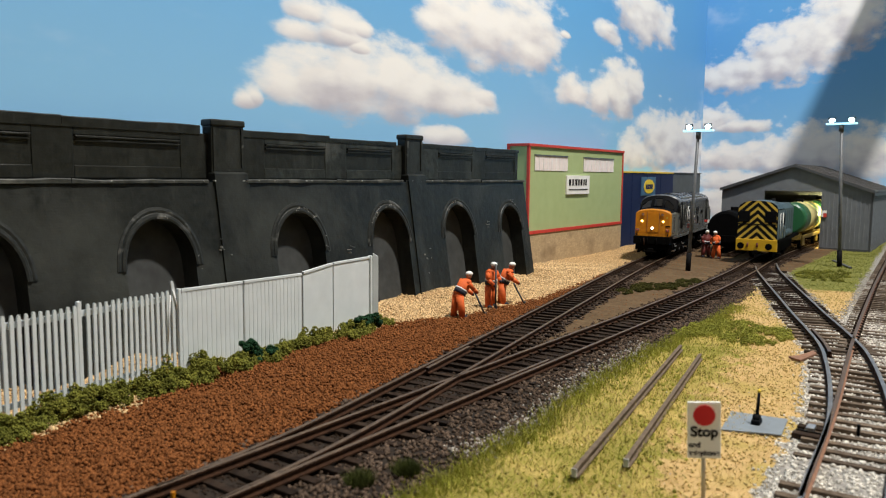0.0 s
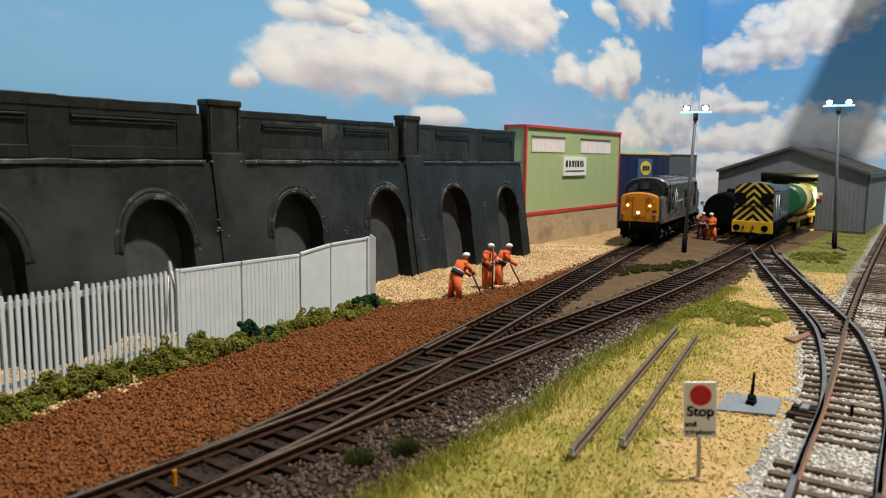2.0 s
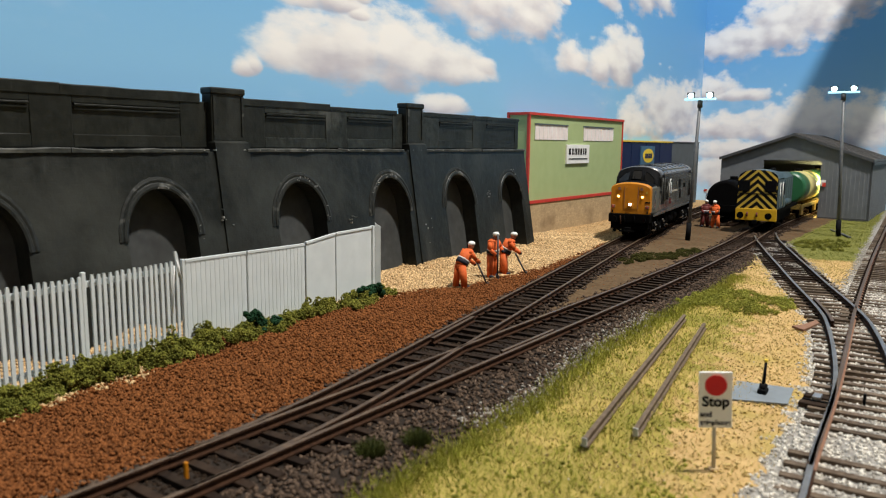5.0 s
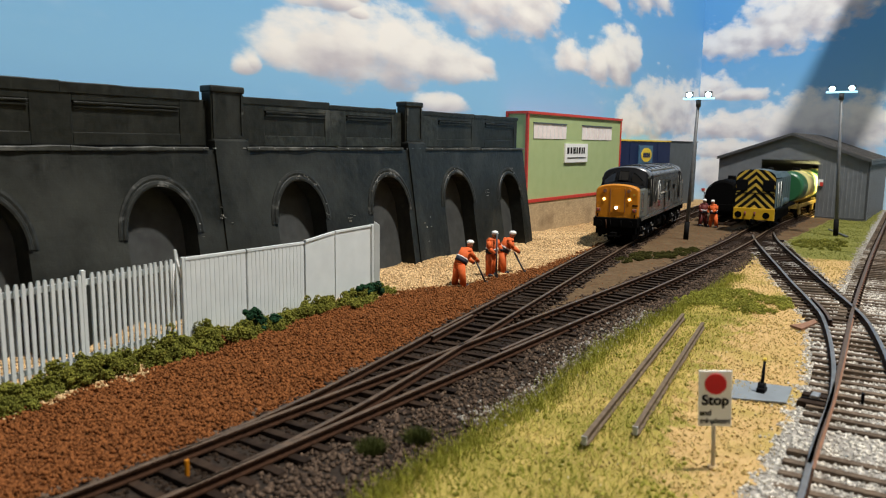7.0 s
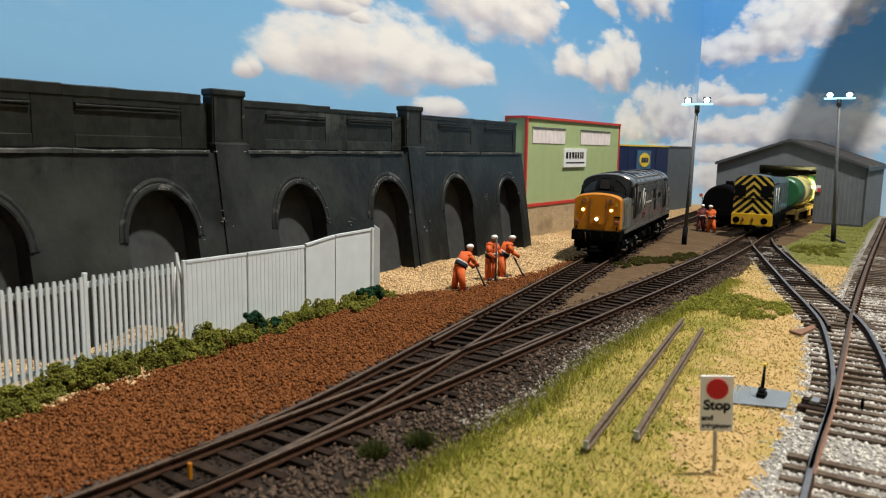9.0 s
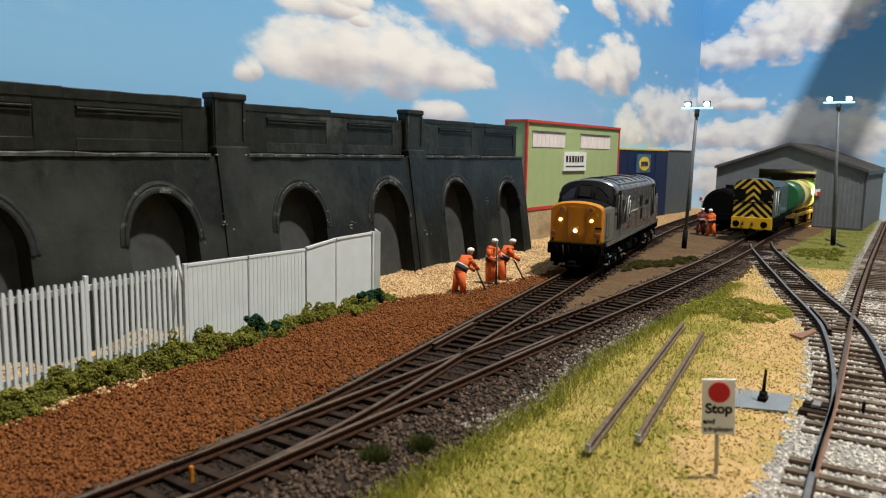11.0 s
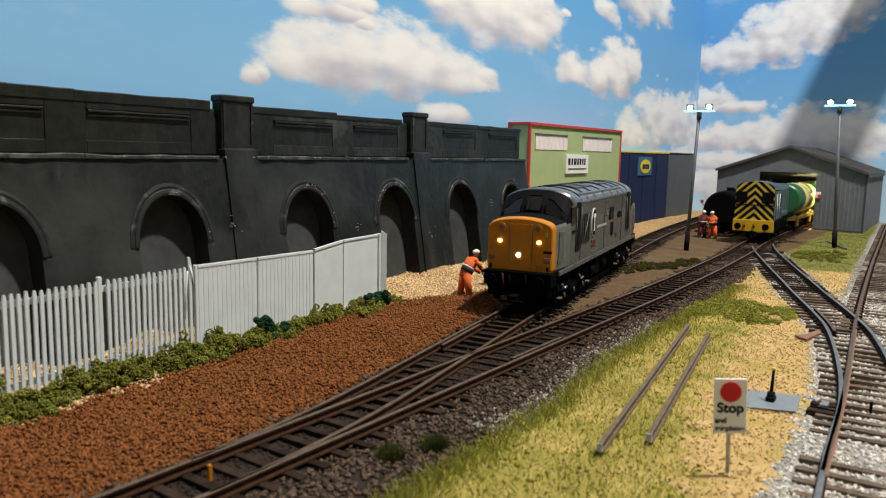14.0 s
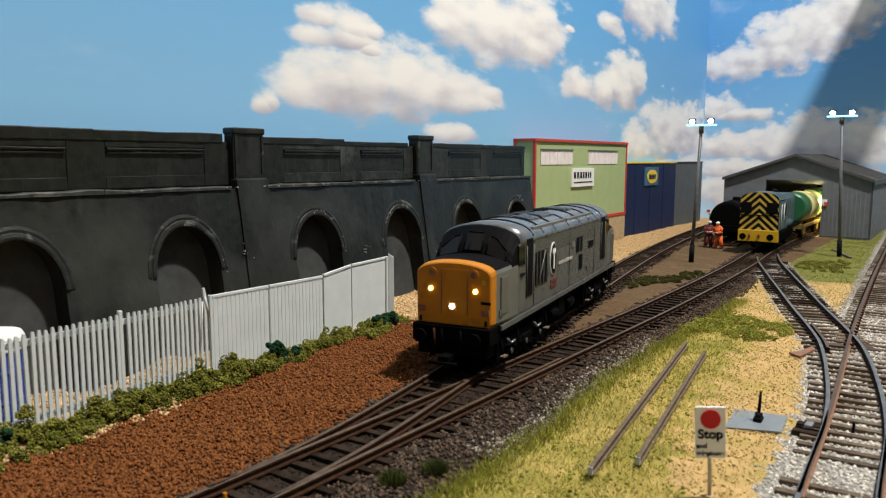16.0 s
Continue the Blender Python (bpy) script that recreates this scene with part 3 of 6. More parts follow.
def height(x, y):
    x, y = np.asarray(x, float), np.asarray(y, float)
    h = GROUND + 0.0007 * np.sin(x * 95 + 2 * np.sin(y * 60)) * np.sin(y * 80 + 1.0)
    bank = np.clip((-0.252 - x) / 0.025, 0, 1) * (0.5 + 0.5 * np.sin(y * 85 + 0.6))
    h = h + 0.0035 * bank * ((y > 0.27) & (y < 0.52))
    # lower behind the fence, with a few heaps
    hollow = np.clip((-0.2345 - 0.1085 * (y - 0.10) - x) / 0.006, 0, 1) * np.clip((0.285 - y) / 0.01, 0, 1)
    h = h - 0.0055 * hollow
    for cx, cy, r, t in ((-0.262, 0.160, 0.013, 0.0105), (-0.266, 0.108, 0.007, 0.0060), (-0.262, 0.080, 0.012, 0.0065), (-0.268, 0.200, 0.015, 0.006)):
        h = h + t * np.exp(-((x - cx) ** 2 + (y - cy) ** 2) / r**2) * hollow
    return h


def ground_sheet():
    xs, ys = np.arange(-0.334, 0.0701, 0.0013), np.arange(-0.04, 1.0961, 0.0016)
    gx, gy = np.meshgrid(xs, ys)
    v = np.stack([gx, gy, height(gx, gy)], -1).reshape(-1, 3)
    n = len(xs)
    i = (np.arange(len(ys) - 1)[:, None] * n + np.arange(n - 1)[None]).ravel()
    f = np.stack([i, i + 1, i + 1 + n, i + n], 1)
    ob = tri_mesh("ground", v, f, [M_SAND_G, M_BROWN_G, M_DARK_G, M_GRASS_G, M_LIGHT_G, M_DIRT_G, M_FARBED, M_STRAWBED])
    mid = v[f].mean(1)
    ob.data.polygons.foreach_set("material_index", zone(mid[:, 0], mid[:, 1]).astype(np.int32))
    tagged(ob, "model scenery of sand, brown earth, ballast and straw grass", "ground", kind="structure")
    tagged(link("ground_apron", box(B(), -0.333, 0.60, -0.60, 1.095, -0.0125, -0.0110), M_GRASS_G), "plain scenic ground beyond the tracks", "ground", kind="structure")


ground_sheet()


def sprinkle(n, which, x0, x1, y0, y1, lift=0.0003, near=0.0):
    """Random places on the ground inside one zone; near thickens them towards low y."""
    x = rng.uniform(x0, x1, n)
    u = rng.uniform(0, 1, n)
    y = y0 + (y1 - y0) * u ** (1 + near)
    keep = zone(x + rng.normal(0, 0.0016, n), y + rng.normal(0, 0.0016, n)) == which
    x, y = x[keep], y[keep]
    return np.stack([x, y, height(x, y) + lift], 1)


brown = sprinkle(90000, 1, -0.25, -0.14, 0.0, 0.55, near=0.4)
brown[:, 2] += rng.exponential(0.00018, len(brown))
granules("brown_granules", brown, 0.00032, 0.00082, M_BROWN, "coarse rust-brown scatter between fence and track", "gravel")
granules("far_sand", sprinkle(16000, 0, -0.333, -0.22, 0.55, 1.0), 0.00025, 0.0005, M_SAND, "fine pale sand beside the far siding", "gravel")
granules("sand_granules", sprinkle(56000, 0, -0.333, -0.20, 0.05, 0.60, near=0.2), 0.0004, 0.0009, M_SAND, "pale golden sand chippings along the wall", "gravel")
bed = sprinkle(70000, 2, -0.27, -0.095, 0.0, 0.80, near=0.5)
oily = (bed[:, 1] < 0.47 + rng.normal(0, 0.04, len(bed))) & ((np.abs(bed[:, 0] - line_a(bed[:, 1])) < 0.0105 + rng.normal(0, 0.0012, len(bed))) | (np.abs(bed[:, 0] - line_b(bed[:, 1])) < 0.0105 + rng.normal(0, 0.0012, len(bed))))
granules("dark_ballast", bed[~oily], 0.0005, 0.00105, M_DARK, "grey-brown track ballast")
granules("oily_ballast", bed[oily] - np.array([0, 0, 0.0004]), 0.0005, 0.0009, M_OILY, "dark oil-stained ballast between the rails")
pale = sprinkle(80000, 4, -0.125, 0.02, 0.05, 0.70, 0.0001, near=0.25)
far = pale[:, 1] + rng.normal(0, 0.03, len(pale)) > 0.46
granules("pale_ballast", pale[~far], 0.0004, 0.0008, M_LIGHT, "pale grey track ballast")
granules("dusty_ballast", pale[far], 0.0004, 0.0008, M_GREYST, "dusty grey-brown track ballast by the junction")
granules("dirt_crumbs", sprinkle(5000, 5, -0.28, -0.12, 0.25, 0.95, 0.0), 0.0002, 0.00045, M_BROWN, "fine brown dirt crumbs between the tracks", "gravel")


ey = rng.uniform(0.16, 0.33, 900)
ex = edge_grass(ey) + rng.normal(-0.003, 0.0036, 900)
granules("ballast_edge", np.stack([ex, ey, height(ex, ey) + 0.0004], 1), 0.0003, 0.0008, M_GREYST, "grey ballast spilt along the grass edge")


def lawn():
    p = sprinkle(150000, 3, -0.14, -0.02, 0.06, 0.60, near=0.5)
    g = 0.5 + 0.5 * np.sin(p[:, 0] * 130 + 2 * np.sin(p[:, 1] * 55)) * np.sin(p[:, 1] * 75 + 4 * p[:, 0] * 20)
    # greener beside the dark ballast and towards the front
    g = 0.15 + g * 0.70 + 0.6 * np.clip(1 - (p[:, 0] - edge_grass(p[:, 1])) / 0.020, 0, 1) + 0.25 * np.clip((0.19 - p[:, 1]) / 0.06, 0, 1)
    green = rng.uniform(0, 1, len(p)) < np.clip(g, 0.05, 0.93)
    fibres("straw_grass", p[~green], 0.0017, M_STRAW, "short straw-yellow static grass", 0.9)
    fibres("green_grass", p[green], 0.0022, M_GREEN, "short yellow-green static grass", 0.8)
    s = sprinkle(70000, 7, -0.13, -0.02, 0.10, 0.57, near=0.4)
    few = rng.uniform(0, 1, len(s)) < 0.07 + 0.3 * np.clip((-0.070 - s[:, 0]) / 0.02, 0, 1)
    fibres("sandy_straw", s[~few], 0.0011, M_STRAW, "very short sandy straw grass", 1.1)
    fibres("sparse_green", s[few], 0.0014, M_GREEN, "sparse green fibres in the straw", 1.0)
    n = 9000
    fy = 0.10 + 0.36 * rng.uniform(0, 1, n) ** 1.3
    fx = edge_grass(fy) + rng.normal(0.003, 0.003, n)
    fibres("fringe_grass", np.stack([fx, fy, height(fx, fy)], 1), 0.0038, M_GREEN, "taller green grass fringe along the ballast", 0.45)
    q = sprinkle(16000, 3, -0.14, -0.02, 0.06, 0.60, near=0.5)
    u = np.sin(q[:, 0] * 210 + 3 * np.sin(q[:, 1] * 90)) * np.sin(q[:, 1] * 130 + 60 * q[:, 0]) + rng.normal(0, 0.35, len(q))
    granules("turf_crumbs", q[u > 0.45], 0.0003, 0.0008, M_MOSS_L, "lumpy yellow-green turf in the grass", "turf")
    granules("dead_turf", q[u < -0.75], 0.0002, 0.0006, M_DEAD, "brownish dead turf in the grass", "turf")
    q = sprinkle(14000, 7, -0.13, -0.02, 0.10, 0.57, near=0.4)
    granules("straw_crumbs", q, 0.0002, 0.0006, M_STRAW, "crumbly straw-coloured turf", "turf")
    w = np.concatenate([sprinkle(260, 3, -0.13, -0.03, 0.10, 0.5), sprinkle(500, 7, -0.13, -0.03, 0.10, 0.5)])
    granules("white_crumbs", w, 0.00012, 0.0003, M_LIGHT, "scattered white crumbs in the grass", "gravel")
    q = sprinkle(60000, 6, -0.12, 0.09, 0.55, 1.0)
    fibres("far_grass", q[q[:, 0] > -0.135], 0.0016, M_FARGREEN, "short green static grass by the shed", 0.8)


lawn()


# ---- tracks ----
RAIL_PROFILE = [(-0.0011, -0.0026), (0.0011, -0.0026), (0.0011, -0.0022), (0.0004, -0.0019), (0.0004, -0.0010), (0.0007, -0.0007), (0.0007, -0.0001), (0.0005, 0.0), (-0.0005, 0.0),
                (-0.0007, -0.0001), (-0.0007, -0.0007), (-0.0004, -0.0010), (-0.0004, -0.0019), (-0.0011, -0.0022)]


def offset_line(fn, off, y0, y1, step=0.008):
    ys = np.linspace(y0, y1, max(2, int((y1 - y0) / step) + 1))
    xs = fn(ys)
    sl = np.gradient(xs, ys)
    nrm = np.sqrt(1 + sl**2)
    return [(float(x + off / n), float(y - off * s / n)) for x, y, s, n in zip(xs, ys, sl, nrm)]


def rail(parent, pts, side=None, label="", top=None):
    bm = B()
    rings = []
    for i, (x, y) in enumerate(pts):
        a, b = pts[max(i - 1, 0)], pts[min(i + 1, len(pts) - 1)]
        t = Vector((b[0] - a[0], b[1] - a[1], 0)).normalized()
        nx, ny = t.y, -t.x
        rings.append([(x + u * nx, y + u * ny, w) for u, w in RAIL_PROFILE])
    loft(bm, rings)
    for f in bm.faces:
        if f.normal.z > 0.3 and f.calc_center_median().z > -0.0003:
            f.material_index = 1
    return part("rail", bm, [side or M_RAIL, top or M_RAILTOP], parent, label)


GAUGE = 0.0087


def sleeper_mesh(length, material):
    bm = B()
    h = length / 2
    box(bm, -h, h, -0.0013, 0.0013, -0.0042, -0.0026, bev=0.00015)
    me = bpy.data.meshes.new("sleeper")
    bm.to_mesh(me)
    bm.free()
    me.materials.append(material)
    return me


SLEEPERS = {}


def sleeper(parent, x, y, slope, length):
    worn = x > -0.075
    key = (round(length, 3), worn)
    if key not in SLEEPERS:
        SLEEPERS[key] = sleeper_mesh(key[0], M_SLEEPER_W if worn else M_SLEEPER)
    ob = new("sleeper", SLEEPERS[key])
    ob.parent = parent
    ob.matrix_basis = pose(x, y, 0, 0, 0, -math.degrees(math.atan(slope)) + rng.normal(0, 0.7))


def chairs(parent, fn, y0, y1, pitch):
    """The rail fixings of one track, joined."""
    bm = B()
    for y in np.arange(y0, y1, pitch):
        for off in (-GAUGE, GAUGE):
            (x, yy), = offset_line(fn, off, y, y + 1e-4)[:1]
            box(bm, x - 0.0021, x + 0.0021, yy - 0.0008, yy + 0.0008, -0.0027, -0.0016)
    ob = part("fixing_strip", bm, M_SLEEPER, parent)
    ob["kind"] = "stuff"


PITCH = 0.0078


def slope_of(fn, y):
    return float((fn(y + 1e-3) - fn(y - 1e-3)) / 2e-3)


def track(label, fn, y0, y1, left=None, right=None, sleepers=None, side=None, top=None):
    t = tagged(empty("railway_track"), label, "railway track", group="tracks of the yard")
    if left:
        rail(t, offset_line(fn, -GAUGE, *left), side, top=top)
    if right:
        rail(t, offset_line(fn, GAUGE, *right), side, top=top)
    if sleepers:
        for y in np.arange(*sleepers, PITCH):
            sleeper(t, float(fn(y)), float(y), slope_of(fn, y), 0.0305)
        chairs(t, fn, sleepers[0], sleepers[1], PITCH)
    return t


track_a = track("dark rusty siding track that the locomotive runs on", line_a, 0, 1, (-0.04, 1.07), (0.088, 1.07), (0.272, 1.07))
track_b = track("dark rusty track curving into the shed", line_b, 0, 1, (0.096, 1.07), (-0.04, 1.07), (0.272, 1.07))
for y in np.arange(0.0, 0.272, PITCH):
    xa, xb = float(line_a(y)), float(line_b(y))
    sleeper(track_b, (xa + xb) / 2, float(y), slope_of(line_a, y) / 2, round((0.0305 + xb - xa) / 0.002) * 0.002)
# check rails and frog of the near turnout
rail(track_a, offset_line(line_a, -GAUGE + 0.0024, 0.222, 0.262))
rail(track_b, offset_line(line_b, GAUGE - 0.0024, 0.222, 0.262))
track_d = track("brown rusty track in pale ballast", line_d, 0, 1, (0.185, 1.05), (-0.04, 1.05), (0.372, 1.05), M_RAIL_RED)
track_c = track("curved track branching from the pale ballast towards the shed", line_c, 0, 1, (0.10, 0.66), (0.185, 0.69), (0.372, 0.585), top=M_RAILTOP_B)
for y in np.arange(0.05, 0.372, PITCH):
    if 0.2035 < y < 0.2185:  # sleepers buried in ballast
        continue
    xc, xd = float(line_c(max(y, 0.10))), float(line_d(y))
    if y < 0.10:
        xc = xd
    wide = 0.0305 + xd - xc
    sleeper(track_d, (xc + xd) / 2, float(y), slope_of(line_d, y), round(wide / 0.002) * 0.002)
rail(track_d, offset_line(line_c, GAUGE - 0.0024 - 2 * GAUGE + 0.0024 + 0.0026, 0.352, 0.402))
# crossing timbers where the curve joins the shed track
for y in np.arange(0.585, 0.66, PITCH):
    xb, xc = float(line_b(y)), float(line_c(y))
    sleeper(track_c, (xb + xc) / 2, float(y), -0.15, round((0.0305 + xc - xb) / 0.002) * 0.002)


# ---- grey arched retaining wall ----
def wall_x(z):
    return -0.279 - 0.0115 * max(min(z, 0.07), -0.01) / 0.07


def rough_bar(x0, x1, y0, y1, z0, z1, amp):
    """A hand-cast bar along y with a wavering front edge and top."""
    n = max(3, int((y1 - y0) / 0.007))
    c = min(0.0004, (z1 - z0) * 0.3)
    rings = []
    for k in range(n + 1):
        y = y0 + (y1 - y0) * k / n
        dx, dz = rng.normal(0, amp), rng.normal(0, amp)
        rings.append([(x0, y, z0), (x1 + dx, y, z0), (x1 + dx, y, z1 - c + dz), (x1 - c + dx, y, z1 + dz), (x0, y, z1 + dz)])
    return loft(B(), rings)


def retaining_wall():
    w = tagged(empty("retaining_wall"), "charcoal-painted plaster viaduct wall with blind arches and panelled parapet", "wall")
    centres = [0.482, 0.4135, 0.341, 0.268, 0.1860, 0.112, 0.039, -0.034, -0.107]
    bounds = [0.5085, 0.4478, 0.3773, 0.3045, 0.227, 0.149, 0.0755, 0.0025, -0.0705, -0.15]
    R, SPR, TOP, BOT = 0.0170, 0.0322, 0.0695, -0.010
    for k, c in enumerate(centres):
        y1, y0 = bounds[k], bounds[k + 1]
        r = R * (0.88 if k == 0 else 1.0)
        bm = B()
        n = 18
        arc = [(c + r * math.cos(math.pi * i / n), SPR + 1.26 * r * math.sin(math.pi * i / n)) for i in range(n + 1)]
        inner = [(c + r, BOT)] + arc + [(c - r, BOT)]
        outer = [(y1, BOT), (y1, SPR)] + [(y1 + (y0 - y1) * i / n, TOP) for i in range(1, n)] + [(y0, SPR), (y0, BOT)]
        fi = [bm.verts.new((wall_x(z), y, z)) for y, z in inner]
        fo = [bm.verts.new((wall_x(z), y, z)) for y, z in outer]
        ri = [bm.verts.new((wall_x(z) - 0.016, y, z)) for y, z in inner]
        for i in range(len(fi) - 1):
            bm.faces.new((fo[i], fo[i + 1], fi[i + 1], fi[i]))
            bm.faces.new((fi[i], fi[i + 1], ri[i + 1], ri[i]))
        # the spandrel corners
        ca, cb = bm.verts.new((wall_x(TOP), y1, TOP)), bm.verts.new((wall_x(TOP), y0, TOP))
        bm.faces.new((fo[1], ca, fo[2]))
        bm.faces.new((fo[-3], cb, fo[-2]))
        if k == 0:
            e = [bm.verts.new((x, y1, z)) for x, z in ((-0.316, BOT), (-0.316, TOP))]
            bm.faces.new((fo[0], e[0], e[1], ca, fo[1]))
        bmesh.ops.recalc_face_normals(bm, faces=bm.faces)
        part("wall_bay", bm, M_STONE, w)
        part("arch_infill", prism(B(), [(-0.308, c - r - 0.002, BOT), (wall_x(BOT) - 0.0108, c - r - 0.002, BOT), (wall_x(0.0) - 0.0108, c - r - 0.002, 0.0), (wall_x(0.06) - 0.0108, c - r - 0.002, 0.06), (-0.308, c - r - 0.002, 0.06)], (0, 2 * r + 0.004, 0)), M_STONE_BACK, w, "lighter grey blind panel set back in the arch")
        ring = B()
        rings = []
        for i in range(n + 1):
            t = math.pi * i / n
            rr = []
            for q, pr in ((r, -0.001), (r, 0.0007), (r + 0.0008, 0.0010), (r + 0.0018, 0.0008), (r + 0.0021, 0.0003), (r + 0.0030, 0.0006), (r + 0.0040, 0.0003), (r + 0.0043, -0.001)):
                y, z = c + q * math.cos(t), SPR + 1.26 * q * math.sin(t)
                rr.append((wall_x(z) + pr, y, z))
            rings.append(rr)
        loft(ring, rings)
        part("arch_ring", ring, M_STONE_EDGE, w)
    # parapet built round sunken panels
    panels = [(0.4616, 0.5035), (0.403, 0.444), (0.3136, 0.3545), (0.2533, 0.2967), (0.1545, 0.204), (0.095, 0.138), (0.010, 0.058), (-0.062, -0.010), (-0.135, -0.085)]
    part("parapet_core", box(B(), -0.306, -0.2963, -0.15, 0.5085, 0.0695, 0.0925), M_STONE, w)
    last = 0.5085
    for a, b in panels:
        face = M_RUB if 0.24 < a < 0.36 else M_STONE
        part("parapet_stile", box(B(), -0.2963, -0.2958, b, last, 0.0712, 0.0925, bev=0.0003), face, w)
        part("parapet_rail", box(B(), -0.2963, -0.2958, a, b, 0.0890, 0.0925, bev=0.0003), face, w)
        part("parapet_rail", box(B(), -0.2963, -0.2958, a, b, 0.0712, 0.0765, bev=0.0003), face, w)
        for z, d in ((0.0880, 0.0009), (0.0864, 0.0005)):
            part("panel_moulding", rough_bar(-0.2966, -0.2958 + d, a + 0.0006, b - 0.0006, z, z + 0.0008, 0.0001), M_STONE, w)
        last = a
    part("parapet_stile", box(B(), -0.2963, -0.2958, -0.15, last, 0.0712, 0.0925), M_STONE, w)
    # coping in uneven lengths and the scuffed ledge below the parapet
    for y1, y0, dz in ((0.509, 0.447, 0.0), (0.4468, 0.381, 0.0002), (0.3582, 0.300, -0.0002), (0.2998, 0.2365, 0.0010), (0.2145, 0.150, 0.0018), (0.1498, 0.092, 0.0022), (0.071, 0.0, 0.002), (-0.0002, -0.06, 0.002), (-0.082, -0.15, 0.002)):
        part("coping", rough_bar(-0.306, -0.2953, y0, y1, 0.0921, 0.0945 + dz, 0.0001), M_STONE, w)
        part("ledge", rough_bar(-0.300, -0.2893, y0, y1, 0.0692, 0.0708, 0.00022), M_LEDGE, w)
    for y0, wd in ((0.3640, 0.0170), (0.2185, 0.0190), (0.0740, 0.0190), (-0.0800, 0.0190)):
        y1 = y0 + wd
        part("pilaster", loft(B(), [[(wall_x(z) + 0.0007 - dx, y, z) if s else (-0.31, y, z) for s, y in ((1, y0 - e), (1, y1 + e), (0, y1 + e), (0, y0 - e))] for z, dx, e in ((-0.010, 0, 0.0008), (0.0735, 0, 0.0004), (0.0742, 0.0012, 0), (0.0746, 0.0022, -0.0004))]), M_STONE, w)
        part("pilaster_block", box(B(), -0.2995, -0.2925, y0, y1, 0.074, 0.0975, bev=0.0005), M_STONE, w)
        fr = B()
        for q in ((y0 + 0.0008, y0 + 0.0024, 0.0765, 0.0955), (y1 - 0.0018, y1 - 0.0004, 0.0765, 0.0955), (y0 + 0.0008, y1 - 0.0004, 0.0748, 0.0762)):
            box(fr, -0.2927, -0.2919, *q)
        part("pilaster_frame", fr, M_STONE_EDGE, w)
        part("pilaster_cap", box(B(), -0.3002, -0.2916, y0 - 0.0005, y1 + 0.0005, 0.0962, 0.0995, bev=0.0008), M_STONE, w)
    # flaked specks of bare plaster
    sp = B()
    for k, t0, many in ((3, 1.5, 9), (3, 0.9, 5), (2, 2.2, 12), (2, 1.5, 6), (1, 1.8, 6), (0, 1.4, 4), (3, 0.2, 5), (4, 0.25, 4), (4, 1.5, 3)):
        for _ in range(many):
            t, q = t0 + rng.normal(0, 0.16), rng.uniform(0.0172, 0.0200)
            y, z = centres[k] + q * math.cos(t), SPR + 1.26 * q * math.sin(t)
            s = rng.uniform(0.00006, 0.00020)
            x = wall_x(z) + 0.0011
            box(sp, x - 0.0008, x, y - s, y + s * rng.uniform(0.6, 1.8), z - s, z + s * rng.choice([0.8, 1.5, 4.0]))
    for y0 in (0.2175, 0.3045, 0.3750, 0.4478):
        zc = rng.uniform(0.012, 0.062)
        for _ in range(5):
            y, z, s = y0 + rng.normal(0, 0.0018), zc + rng.normal(0, 0.004), rng.uniform(0.00006, 0.00018)
            x = wall_x(z) + 0.0016
            box(sp, x - 0.0018, x, y - s, y + s, z - s, z + s * rng.choice([1.0, 2.0, 5.0]))
    for _ in range(22):
        y, s = rng.uniform(0.16, 0.50), rng.uniform(0.0001, 0.00025)
        box(sp, -0.2905, -0.2890, y - s * 2, y + s * 2, 0.0700, 0.0700 + s * 2)
    ob = part("paint_chips", sp, M_CHIP, w, "pale flaked specks")
    ob["kind"] = "stuff"
    return w


retaining_wall()


# ---- palisade fence ----
def fence_x(y):
    return -0.2315 - (y - 0.10) * 0.1085


